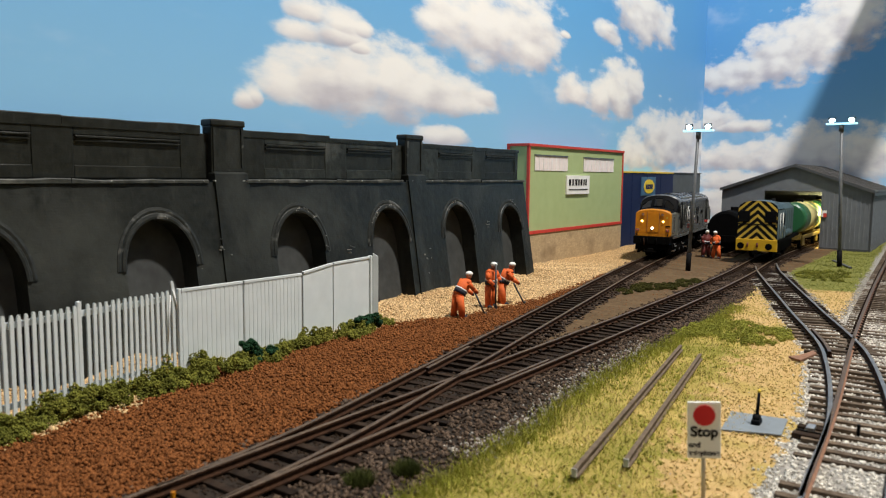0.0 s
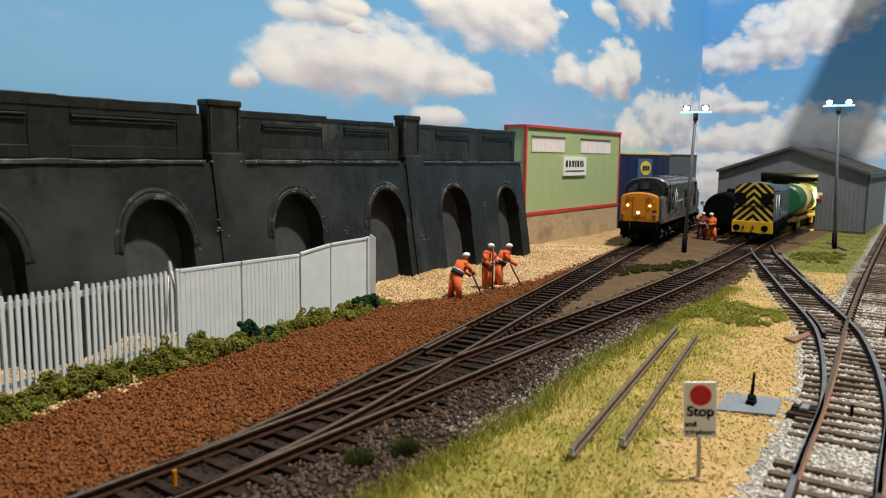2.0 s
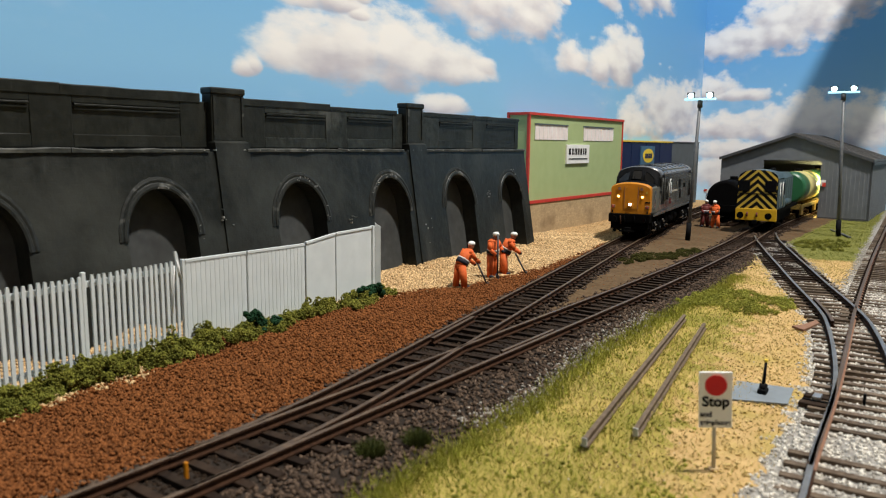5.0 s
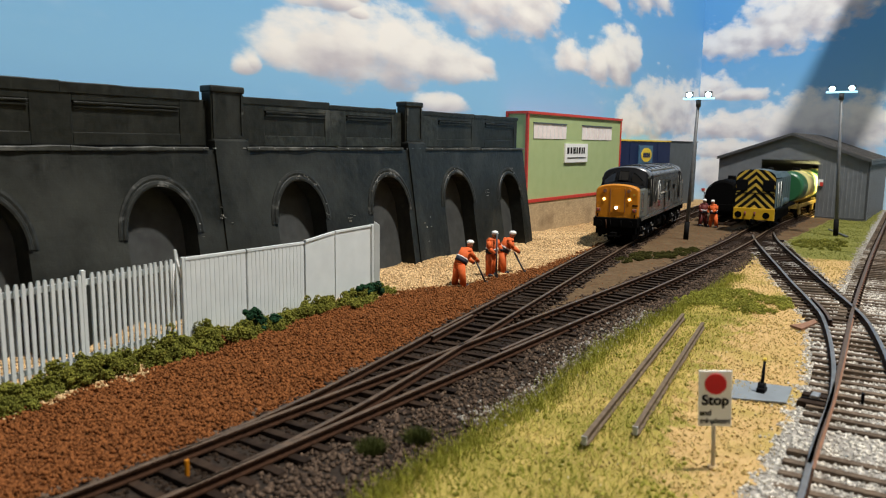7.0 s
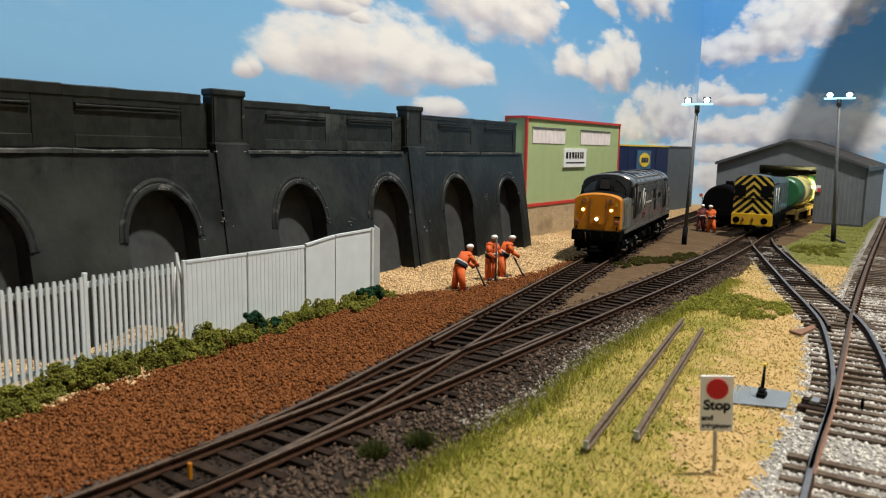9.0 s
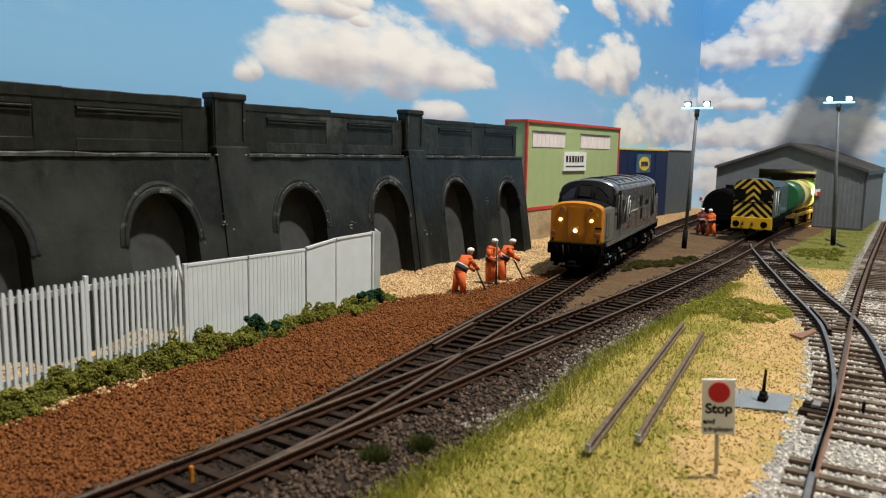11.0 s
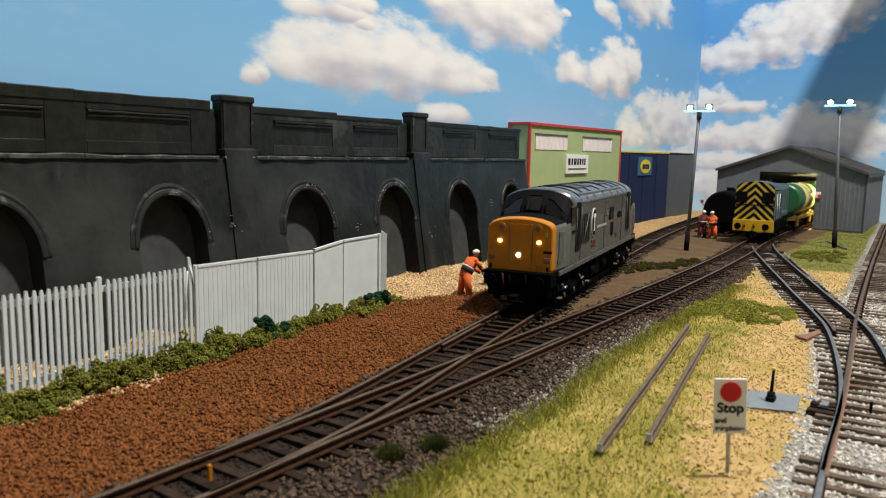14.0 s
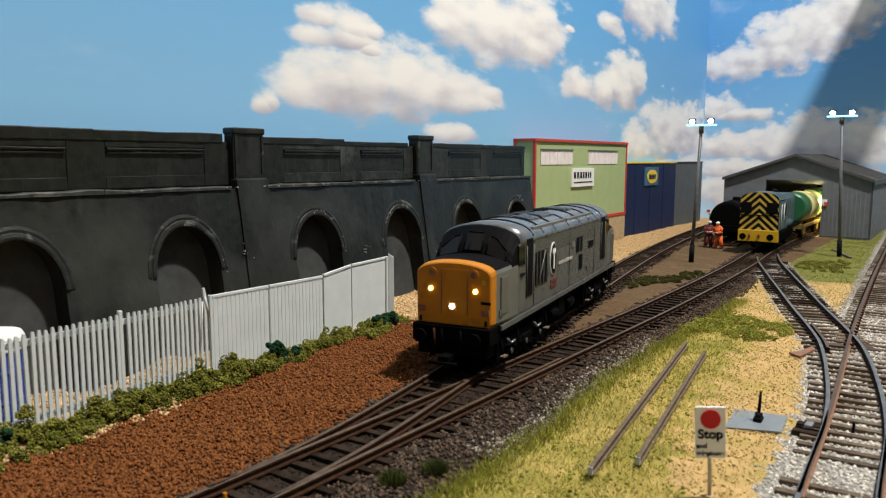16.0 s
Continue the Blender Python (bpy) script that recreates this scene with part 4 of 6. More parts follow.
def fence():
    f = tagged(empty("palisade_fence"), "pale grey plastic palisade fence in front of the wall", "fence")
    ang = math.degrees(math.atan(0.1085))
    bm = prism(B(), [(0.0, -0.00060, -0.0045), (0.0, 0.00060, -0.0045), (0.0, 0.00060, 0.0282), (0.0, 0.00052, 0.0291), (0.0, 0.0003, 0.0299), (0.0, -0.0003, 0.0299), (0.0, -0.00052, 0.0291), (0.0, -0.00060, 0.0282)], (0.0007, 0, 0))
    pale = bpy.data.meshes.new("pale")
    bm.to_mesh(pale)
    bm.free()
    pale.materials.append(M_FENCE)
    for y in np.arange(-0.04, 0.1605, 0.00230):
        if abs(y - 0.1225) < 0.0012:
            continue
        ob = new("pale", pale)
        ob.parent = f
        ob.matrix_basis = pose(fence_x(y), y, rng.normal(0, 0.00015), rng.normal(0, 0.25), 0, ang)
    def rail_bar(y0, y1, z, d=-0.0007):
        b = B()
        prism(b, [(fence_x(y0) + d, y0, z), (fence_x(y0) + d - 0.0008, y0, z), (fence_x(y0) + d - 0.0008, y0, z + 0.0020), (fence_x(y0) + d, y0, z + 0.0020)], (fence_x(y1) - fence_x(y0), y1 - y0, 0))
        part("fence_rail", b, M_FENCE, f)
    rail_bar(-0.04, 0.1615, 0.0005)
    rail_bar(-0.04, 0.1615, 0.0258)
    for y, h, w in ((0.1225, 0.0312, 0.0007), (0.1630, 0.0302, 0.0006), (0.043, 0.0312, 0.0007)):
        part("fence_post", box(B(), fence_x(y) - 0.0007, fence_x(y) + 0.0008, y - w, y + w, -0.0045, h, bev=0.0002), M_FENCE, f)
    # a bent pale at the break
    part("bent_pale", prism(B(), [(fence_x(0.161), 0.1600, 0.0270), (fence_x(0.161), 0.1614, 0.0270), (fence_x(0.161), 0.1602, 0.0335), (fence_x(0.161), 0.1592, 0.0335)], (0.0007, 0, 0)), M_FENCE, f)
    part("loose_strip", rod(B(), (fence_x(0.158) + 0.0010, 0.1585, 0.0285), (fence_x(0.157) + 0.0010, 0.1570, 0.0105), 0.00022, n=6), M_WHITE, f, "thin loose white strip")
    part("loose_strip", rod(B(), (fence_x(0.160) + 0.0010, 0.1598, 0.0300), (fence_x(0.161) + 0.0012, 0.1616, 0.0225), 0.00025, n=6), M_WHITE, f)
    # close-boarded sections
    def sheet(y0, y1, h0, h1, ribs):
        b = B()
        d = 0.0008
        prism(b, [(fence_x(y0), y0, -0.0045), (fence_x(y1), y1, -0.0045), (fence_x(y1), y1, h1), (fence_x(y0), y0, h0)], (-d, 0, 0))
        s = part("fence_panel", b, M_FENCE, f)
        if ribs:
            for y in np.arange(y0 + 0.001, y1 - 0.0008, 0.00235):
                h = h0 + (h1 - h0) * (y - y0) / (y1 - y0)
                rb = B()
                box(rb, fence_x(y) - 0.0002, fence_x(y) + 0.00025, y - 0.0007, y + 0.0007, -0.0045, h - 0.0012)
                part("pale", rb, M_FENCE, s)
        t = B()
        prism(t, [(fence_x(y0) + 0.0004, y0, h0 - 0.0008), (fence_x(y0) + 0.0004, y0, h0 + 0.0002), (fence_x(y1) + 0.0004, y1, h1 + 0.0002), (fence_x(y1) + 0.0004, y1, h1 - 0.0008)], (-0.0014, 0, 0))
        part("capping_rail", t, M_FENCE, s)
    sheet(0.1642, 0.1955, 0.0297, 0.0290, True)
    sheet(0.1963, 0.2320, 0.0290, 0.0282, True)
    sheet(0.2332, 0.2545, 0.0287, 0.0308, False)
    sheet(0.2553, 0.2850, 0.0309, 0.0312, False)
    fx = fence_x(0.285)
    e = prism(B(), [(fx + 0.0014, 0.2858, -0.0045), (fx + 0.0036, 0.2876, -0.0045), (fx + 0.0036, 0.2876, 0.0312), (fx + 0.0014, 0.2858, 0.0332)], (-0.0007, 0.0009, 0))
    part("end_panel", e, M_FENCE, f)
    part("end_post", box(B(), fence_x(0.285) - 0.001, fence_x(0.285) + 0.0012, 0.2845, 0.2862, -0.0045, 0.0318, bev=0.0003), M_FENCE, f)


fence()


# ---- low-relief shops ----
def shop():
    s = tagged(empty("supermarket_building"), "sage green card supermarket with red trim and brick base", "building")
    F = -0.312
    y0, y1, H = 0.5535, 0.757, 0.1005
    part("wall", box(B(), -0.3325, F, y0, y1, 0.0238, H), M_GREEN_SHOP, s)
    base = part("brick_base", box(B(), -0.3325, F + 0.0006, y0, y1, -0.006, 0.0238), M_BRICK, s, "buff brick plinth")
    bk = B()
    row = 0
    for z in np.arange(-0.0045, 0.0225, 0.0014):
        for y in np.arange(y0 + (row % 2) * 0.0015, y1 - 0.003, 0.0031):
            box(bk, F + 0.0005, F + 0.00068, y, y + 0.0028, z, z + 0.00115)
        row += 1
    ob = part("bricks", bk, M_BRICK, base)
    ob["kind"] = "stuff"
    part("red_band", box(B(), F - 0.001, F + 0.0014, y0, y1, 0.0235, 0.0262), M_RED, s)
    part("roof_edge", box(B(), -0.3328, F + 0.0016, y0 - 0.0012, y1 + 0.0006, 0.0998, 0.1020), M_RED, s, "red roof edging")
    part("corner_strip", box(B(), F - 0.0012, F + 0.0012, y0 - 0.0006, y0 + 0.0016, 0.0262, 0.0998), M_RED, s)
    part("corner_strip", box(B(), F - 0.0012, F + 0.0010, y1 - 0.0014, y1 + 0.0004, 0.0262, 0.0998), M_RED, s)
    part("drain_pipe", box(B(), -0.3326, -0.3306, y0 - 0.0012, y0, 0.0262, 0.0998), M_RED, s)
    for a, b in ((0.5645, 0.626), (0.661, 0.731)):
        win = part("window", box(B(), F - 0.001, F + 0.0005, a, b, 0.0790, 0.0925), M_BLIND, s, "high window with pale pleated blinds")
        for y in np.linspace(a, b, 9):
            part("blind_fold", box(B(), F + 0.0004, F + 0.0009, y - 0.0003, y + 0.0003, 0.0792, 0.0915), M_WHITE, win)
        part("window_head", box(B(), F, F + 0.0012, a - 0.0006, b + 0.0006, 0.0918, 0.0930), M_GREY_CARD, win)
    sign = part("sign_board", box(B(), F, F + 0.0018, 0.6240, 0.6725, 0.0572, 0.0750, bev=0.0002), M_WHITE, s, "white name board with dark bars")
    x = F + 0.0018
    y = 0.6275
    for wd in (0.0065, 0.0050, 0.0022, 0.0045, 0.0048, 0.0058, 0.0042, 0.0042):
        part("sign_bar", box(B(), x, x + 0.0003, y, y + wd * 0.62, 0.0655, 0.0715), M_BLACK, sign)
        y += wd + 0.0003
    for k in range(7):
        part("sign_bar", box(B(), x, x + 0.0003, 0.6280 + k * 0.0058, 0.6328 + k * 0.0058, 0.0610, 0.0622), M_BLACK, sign)
    return s


shop()


def store():
    s = tagged(empty("furniture_store_building"), "navy and grey card warehouse with yellow roof edge", "building")
    F = -0.318
    part("navy_wall", box(B(), -0.3325, F, 0.7575, 0.936, -0.006, 0.0790), M_NAVY, s)
    part("grey_wall", box(B(), -0.3325, F - 0.0004, 0.936, 1.048, -0.006, 0.0796), M_GREY_CARD, s)
    part("roof_edge", box(B(), -0.3328, F + 0.0008, 0.7575, 0.936, 0.0790, 0.0806), M_YELLOW, s, "yellow roof edging")
    part("roof_edge", box(B(), -0.3328, F + 0.0006, 0.936, 1.049, 0.0796, 0.0806), M_SHED_TRIM, s)
    for k in range(3):
        y = 0.80 + k * 0.0455
        part("cladding_rib", box(B(), F, F + 0.0004, y, y + 0.0009, -0.006, 0.0788), M_NAVY, s)
    sg = part("sign_panel", box(B(), F, F + 0.0016, 0.8265, 0.8700, 0.0525, 0.0742, bev=0.0003), M_TEAL, s, "blue sign with a yellow disc")
    d = B()
    rings = [[(F + x, 0.8485 + r * 1.0 * math.cos(2 * math.pi * i / 32), 0.0632 + 0.0082 * r / 0.0165 * math.sin(2 * math.pi * i / 32)) for i in range(32)] for x, r in ((0.0014, 0.0165), (0.0021, 0.0165))]
    part("sign_disc", loft(d, rings), M_YELLOW, sg)
    for k in range(4):
        part("sign_bar", box(B(), F + 0.0020, F + 0.0024, 0.8375 + k * 0.0057, 0.8420 + k * 0.0057, 0.0602, 0.0658), M_NAVY, sg)


store()


# ---- engine shed ----
def shed():
    s = tagged(empty("engine_shed"), "grey corrugated engine shed with open doorway, lit inside", "shed")
    Y0, Y1, XL, XR, XP, E, P = 0.905, 1.090, -0.2475, -0.0910, -0.169, 0.0615, 0.0880
    DL, DR, DT = -0.2000, -0.1402, 0.0602
    fr = B()
    zt = lambda x: E + (P - E) * (1 - abs(x - XP) / (XP - XL if x < XP else XR - XP))
    prism(fr, [(XL, Y0, -0.006), (DL, Y0, -0.006), (DL, Y0, DT), (DL, Y0, zt(DL)), (XL, Y0, E)], (0, 0.002, 0))
    prism(fr, [(DR, Y0, -0.006), (XR, Y0, -0.006), (XR, Y0, E), (DR, Y0, zt(DR)), (DR, Y0, DT)], (0, 0.002, 0))
    prism(fr, [(DL, Y0, DT), (DR, Y0, DT), (DR, Y0, zt(DR)), (XP, Y0, P), (DL, Y0, zt(DL))], (0, 0.002, 0))
    part("front_wall", fr, M_SHED, s)
    for x in np.arange(DR + 0.002, XR - 0.001, 0.0044):
        part("cladding_rib", box(B(), x, x + 0.0016, Y0 - 0.0005, Y0, -0.006, E - 0.0005), M_SHED, s)
    part("side_wall", box(B(), XR - 0.002, XR, Y0 + 0.002, Y1, -0.006, E), M_SHED, s)
    part("side_wall", box(B(), XL, XL + 0.002, Y0 + 0.002, Y1, -0.006, E), M_SHED, s)
    for y in np.arange(Y0 + 0.004, Y1 - 0.002, 0.0042):
        part("cladding_rib", box(B(), XR, XR + 0.0006, y, y + 0.0014, -0.006, E - 0.001), M_SHED, s)
    part("back_wall", prism(B(), [(XL, Y1, -0.006), (XR, Y1, -0.006), (XR, Y1, E), (XP, Y1, P), (XL, Y1, E)], (0, 0.002, 0)), M_SHED, s)
    for a, b in ((XL - 0.0015, XP), (XR + 0.0020, XP)):
        za = E - 0.0013
        r = part("roof", prism(B(), [(a, Y0 - 0.004, za), (b, Y0 - 0.004, P), (b, Y0 - 0.004, P + 0.0022), (a, Y0 - 0.004, za + 0.0022)], (0, Y1 - Y0 + 0.006, 0)), M_SHED_ROOF, s)
        for k in range(20):
            y = Y0 + 0.002 + k * 0.0094
            part("roof_rib", prism(B(), [(a, y, za + 0.0022), (b, y, P + 0.0022), (b, y, P + 0.0028), (a, y, za + 0.0028)], (0, 0.0014, 0)), M_SHED_ROOF, r)
        part("bargeboard", prism(B(), [(a, Y0 - 0.0052, za - 0.0010), (b, Y0 - 0.0052, P - 0.0004), (b, Y0 - 0.0052, P + 0.0024), (a, Y0 - 0.0052, za + 0.0024)], (0, 0.0012, 0)), M_SHED_TRIM, s)
    for y in (0.935, 0.975, 1.015, 1.055):
        part("rafter", prism(B(), [(XL + 0.002, y, E - 0.006), (XR - 0.002, y, E - 0.006), (XR - 0.002, y, E - 0.003), (XL + 0.002, y, E - 0.003)], (0, 0.002, 0)), M_SHED, s)
    part("gutter", box(B(), XR + 0.0004, XR + 0.0024, Y0 - 0.004, Y1, E - 0.0048, E - 0.0018), M_SHED_TRIM, s)
    part("corner_trim", box(B(), XR - 0.0006, XR + 0.0010, Y0 - 0.0010, Y0 + 0.001, -0.006, E - 0.001), M_SHED_TRIM, s)
    part("base_strip", box(B(), DR, XR + 0.001, Y0 - 0.0012, Y0 - 0.0004, -0.006, -0.0015), M_SHED_TRIM, s)
    part("shed_floor", box(B(), XL + 0.002, XR - 0.002, Y0, Y1, -0.0060, -0.0030), M_SAND_G, s)
    box_sign = B()
    box(box_sign, DR + 0.0010, DR + 0.0060, Y0 - 0.0016, Y0 - 0.0006, 0.0325, 0.0395)
    part("notice", box_sign, M_WHITE, s, "small white and red notice")
    part("notice_mark", box(B(), DR + 0.0030, DR + 0.0062, Y0 - 0.0020, Y0 - 0.0016, 0.0320, 0.0365), M_RED, s)


shed()


# ---- the diesel locomotive (x across, y towards its tail, z up; the front face at y = 0) ----
def text_mesh(name, words, size, material, parent, m, label=""):
    cu = bpy.data.curves.new(name, "FONT")
    cu.body, cu.size, cu.extrude, cu.align_x, cu.align_y = words, size, size * 0.02, "CENTER", "CENTER"
    cu.offset = size * 0.03
    tmp = new(name + "_text", cu)
    me = bpy.data.meshes.new_from_object(tmp.evaluated_get(bpy.context.evaluated_depsgraph_get()))
    bpy.data.objects.remove(tmp)
    me.materials.append(material)
    ob = new(name, me)
    ob.parent = parent
    ob.matrix_basis = m
    if label:
        ob["label"] = label
    return ob


LOCO_LEN = 0.208
WHEELSETS = []


def section(y, half, z0, zs, zr, n=14, tuck=0.0006):
    """Body cross-section: sides with slightly rounded bottoms, arched top."""
    pts = [(-half + tuck, y, z0), (-half, y, z0 + 0.0015), (-half, y, zs)]
    for i in range(1, n):
        t = math.pi * i / n
        pts.append((-half * math.cos(t), y, zs + (zr - zs) * math.sin(t) ** 0.85))
    return pts + [(half, y, zs), (half, y, z0 + 0.0015), (half - tuck, y, z0)]


def loco_end(parent, flip):
    """Nose, cab front, lights and buffers of one end; flip for the tail."""
    turn = pose(0, LOCO_LEN, 0, 0, 0, 180) if flip else Matrix()
    made = []

    def p(name, bm, material, label="", up=None, smooth=False):
        if not up:
            bm.transform(turn)
        ob = part(name, bm, material, up or parent, label, smooth)
        made.append(ob)
        return ob

    # nose: grey sides, yellow front
    nose = loft(B(), [section(0.0040, 0.0163, 0.0195, 0.0402, 0.0452), section(0.0120, 0.0171, 0.0195, 0.0405, 0.0458), section(0.0250, 0.0177, 0.0195, 0.0408, 0.0462)])
    for f in nose.faces:
        f.material_index = 1 if f.normal.z > 0.35 else 0
    p("nose", nose, [M_LOCO_L, M_LOCO_D], "light grey nose sides with black top")
    p("nose_front", loft(B(), [section(-0.0004, 0.0154, 0.0200, 0.0393, 0.0441), section(0.0001, 0.0159, 0.0196, 0.0397, 0.0446), section(0.0041, 0.01632 if not flip else 0.0158, 0.0194, 0.0402, 0.0452)]), M_LOCO_Y, "warning-yellow nose front")
    nd = B()
    prism(nd, [(-0.0046, -0.0008, 0.0240), (0.0060, -0.0008, 0.0240), (0.0060, -0.0008, 0.0418), (-0.0046, -0.0008, 0.0418)], (0, 0.0006, 0))
    p("nose_door", nd, M_LOCO_Y)
    # wiper, sticker and rim of the nose door
    p("wiper", rod(B(), (-0.0018, 0.0172, 0.0462), (-0.0018, 0.0198, 0.0505), 0.0002, n=6), M_LOCO_D)
    p("sticker", box(B(), 0.0122, 0.0136, -0.0008, 0.0, 0.0365, 0.0382), M_WASP_Y, "small pale sticker")
    for x in (-0.0048, 0.0062):
        p("door_edge", box(B(), x - 0.00015, x + 0.00015, -0.0010, 0.0, 0.0240, 0.0420), M_RAIL_RED)
    # black cab front raked back to the roof
    p("cab_front", loft(B(), [section(0.0185, 0.01745, 0.0400, 0.0412, 0.0462), section(0.0205, 0.0175, 0.0400, 0.0440, 0.0500), section(0.0262, 0.0176, 0.0400, 0.0490, 0.0568), section(0.0290, 0.0177, 0.0400, 0.0497, 0.0575)]), M_LOCO_D, "black windscreen surround")
    sl = lambda x, z: 0.0185 + (z - 0.0412 - 0.0050 * max(0.0, 1 - (x / 0.01745) ** 2) ** 0.425) * 0.66 - 0.0010

    def pane(pts, material, label):
        p("windscreen", prism(B(), [(x, sl(x, z), z) for x, z in pts], (0, 0.0012, 0)), material, label)
        rim = B()
        n = len(pts)
        for (xa, za), (xb, zb) in zip(pts, pts[1:] + pts[:1]):
            rod(rim, (xa, sl(xa, za) - 0.0001, za), (xb, sl(xb, zb) - 0.0001, zb), 0.00030, n=6)
        p("windscreen_frame", rim, M_LOCO_D)

    pane([(-0.0040, 0.0472), (0.0040, 0.0472), (0.0037, 0.0543), (-0.0037, 0.0543)], M_GLASS, "centre windscreen pane")
    for s in (-1, 1):
        pane([(s * 0.0062, 0.0462), (s * 0.0150, 0.0438), (s * 0.0146, 0.0474), (s * 0.0098, 0.0520), (s * 0.0064, 0.0533)], M_GLASS_REFL if s < 0 else M_GLASS, "side windscreen pane")
        # cab side window and door recess
        p("cab_window", box(B(), s * 0.0177 - 0.0004, s * 0.0177 + 0.0004, 0.0246, 0.0322, 0.0408, 0.0488), M_GLASS, "dark cab side window")
        p("cab_door", box(B(), s * 0.0177 - 0.0005, s * 0.0177 + 0.0003, 0.0345, 0.0425, 0.0262, 0.0508), M_LOCO_D, "dark recessed cab door")
        p("handrail", rod(B(), (s * 0.0184, 0.0340, 0.0265), (s * 0.0184, 0.0340, 0.0480), 0.0002, n=6), M_LOCO_L)
        p("handrail", rod(B(), (s * 0.0184, 0.0432, 0.0265), (s * 0.0184, 0.0432, 0.0480), 0.0002, n=6), M_LOCO_L)
        p("nose_grille", box(B(), s * 0.0170 - 0.0006, s * 0.0170 + 0.0003, 0.0075, 0.0150, 0.0235, 0.0385, bev=0.0002), M_LOCO_G)
        # round marker discs and headlights
        disc = rod(B(), (s * 0.0089, -0.0010, 0.0400), (s * 0.0089, 0.002, 0.0400), 0.0021, n=20)
        p("marker_lamp", disc, M_LOCO_Y, "round yellow marker lamp")
        p("marker_glass", rod(B(), (s * 0.0089, -0.0012, 0.0400), (s * 0.0089, -0.0006, 0.0400), 0.0013, n=16), M_RAIL_RED)
        lit = M_LENS_Y if not flip else M_GLASS
        p("headlight", rod(B(), (s * 0.0096, -0.0012, 0.0337), (s * 0.0096, 0.001, 0.0337), 0.0010, n=16), lit, "lit warm yellow headlight" if not flip else "unlit headlight")
        tl = B()
        box(tl, s * 0.0137 - 0.0017, s * 0.0137 + 0.0017, -0.0009, 0.001, 0.0242, 0.0268, bev=0.0004)
        p("tail_light_box", tl, M_RAIL_RED, "rust-brown tail light housing")
        p("tail_light", rod(B(), (s * 0.0137, -0.0013, 0.0255), (s * 0.0137, -0.0006, 0.0255), 0.0006, n=12), M_RED)
        p("side_plate", box(B(), s * 0.0166 - 0.0003, s * 0.0166 + 0.0005, 0.0064, 0.0076, 0.0232, 0.0258), M_LOCO_L, "small white data panel")
        # buffers
        b = B()
        rod(b, (s * 0.0115, -0.0060, 0.0158), (s * 0.0115, 0.001, 0.0158), 0.0013, n=14)
        rod(b, (s * 0.0115, -0.0072, 0.0158), (s * 0.0115, -0.0060, 0.0158), 0.0027, n=18)
        p("buffer", b, M_UNDER)
        p("lamp_iron", box(B(), s * 0.0140 - 0.0004, s * 0.0140 + 0.0004, -0.0012, 0.0, 0.0205, 0.0225), M_BLACK)
    p("number_bar", box(B(), 0.0118, 0.0158, -0.0007, 0.0006, 0.0288, 0.0299), M_BLACK, "small dark number strip")
    p("headlight", rod(B(), (0.0, -0.0018, 0.0274), (0.0, 0.001, 0.0274), 0.00115, n=18), M_LENS_W if not flip else M_GLASS, "bright white centre headlight" if not flip else "unlit centre headlight")
    p("headlight_box", box(B(), -0.0019, 0.0019, -0.0011, 0.0002, 0.0250, 0.0293, bev=0.0003), M_LOCO_Y)
    # buffer beam, steps, coupling, pipes
    bb = B()
    box(bb, -0.0166, 0.0166, -0.0030, 0.0060, 0.0128, 0.0197, bev=0.0004)
    box(bb, -0.0150, 0.0150, -0.0015, 0.0060, 0.0075, 0.0128, bev=0.0006)
    p("buffer_beam", bb, M_UNDER, "black buffer beam and valance")
    cp = B()
    box(cp, -0.0022, 0.0022, -0.0095, -0.002, 0.0068, 0.0092, bev=0.0003)
    box(cp, -0.0060, 0.0060, -0.0105, -0.0090, 0.0060, 0.0072, bev=0.0002)
    p("coupling", cp, M_UNDER)
    for x, m2 in ((-0.0068, M_RAIL), (0.0045, M_UNDER), (-0.0035, M_UNDER)):
        p("brake_pipe", rod(B(), (x, -0.0036, 0.0185), (x + 0.0008, -0.0042, 0.0115), 0.0005, n=8), m2)
    return made


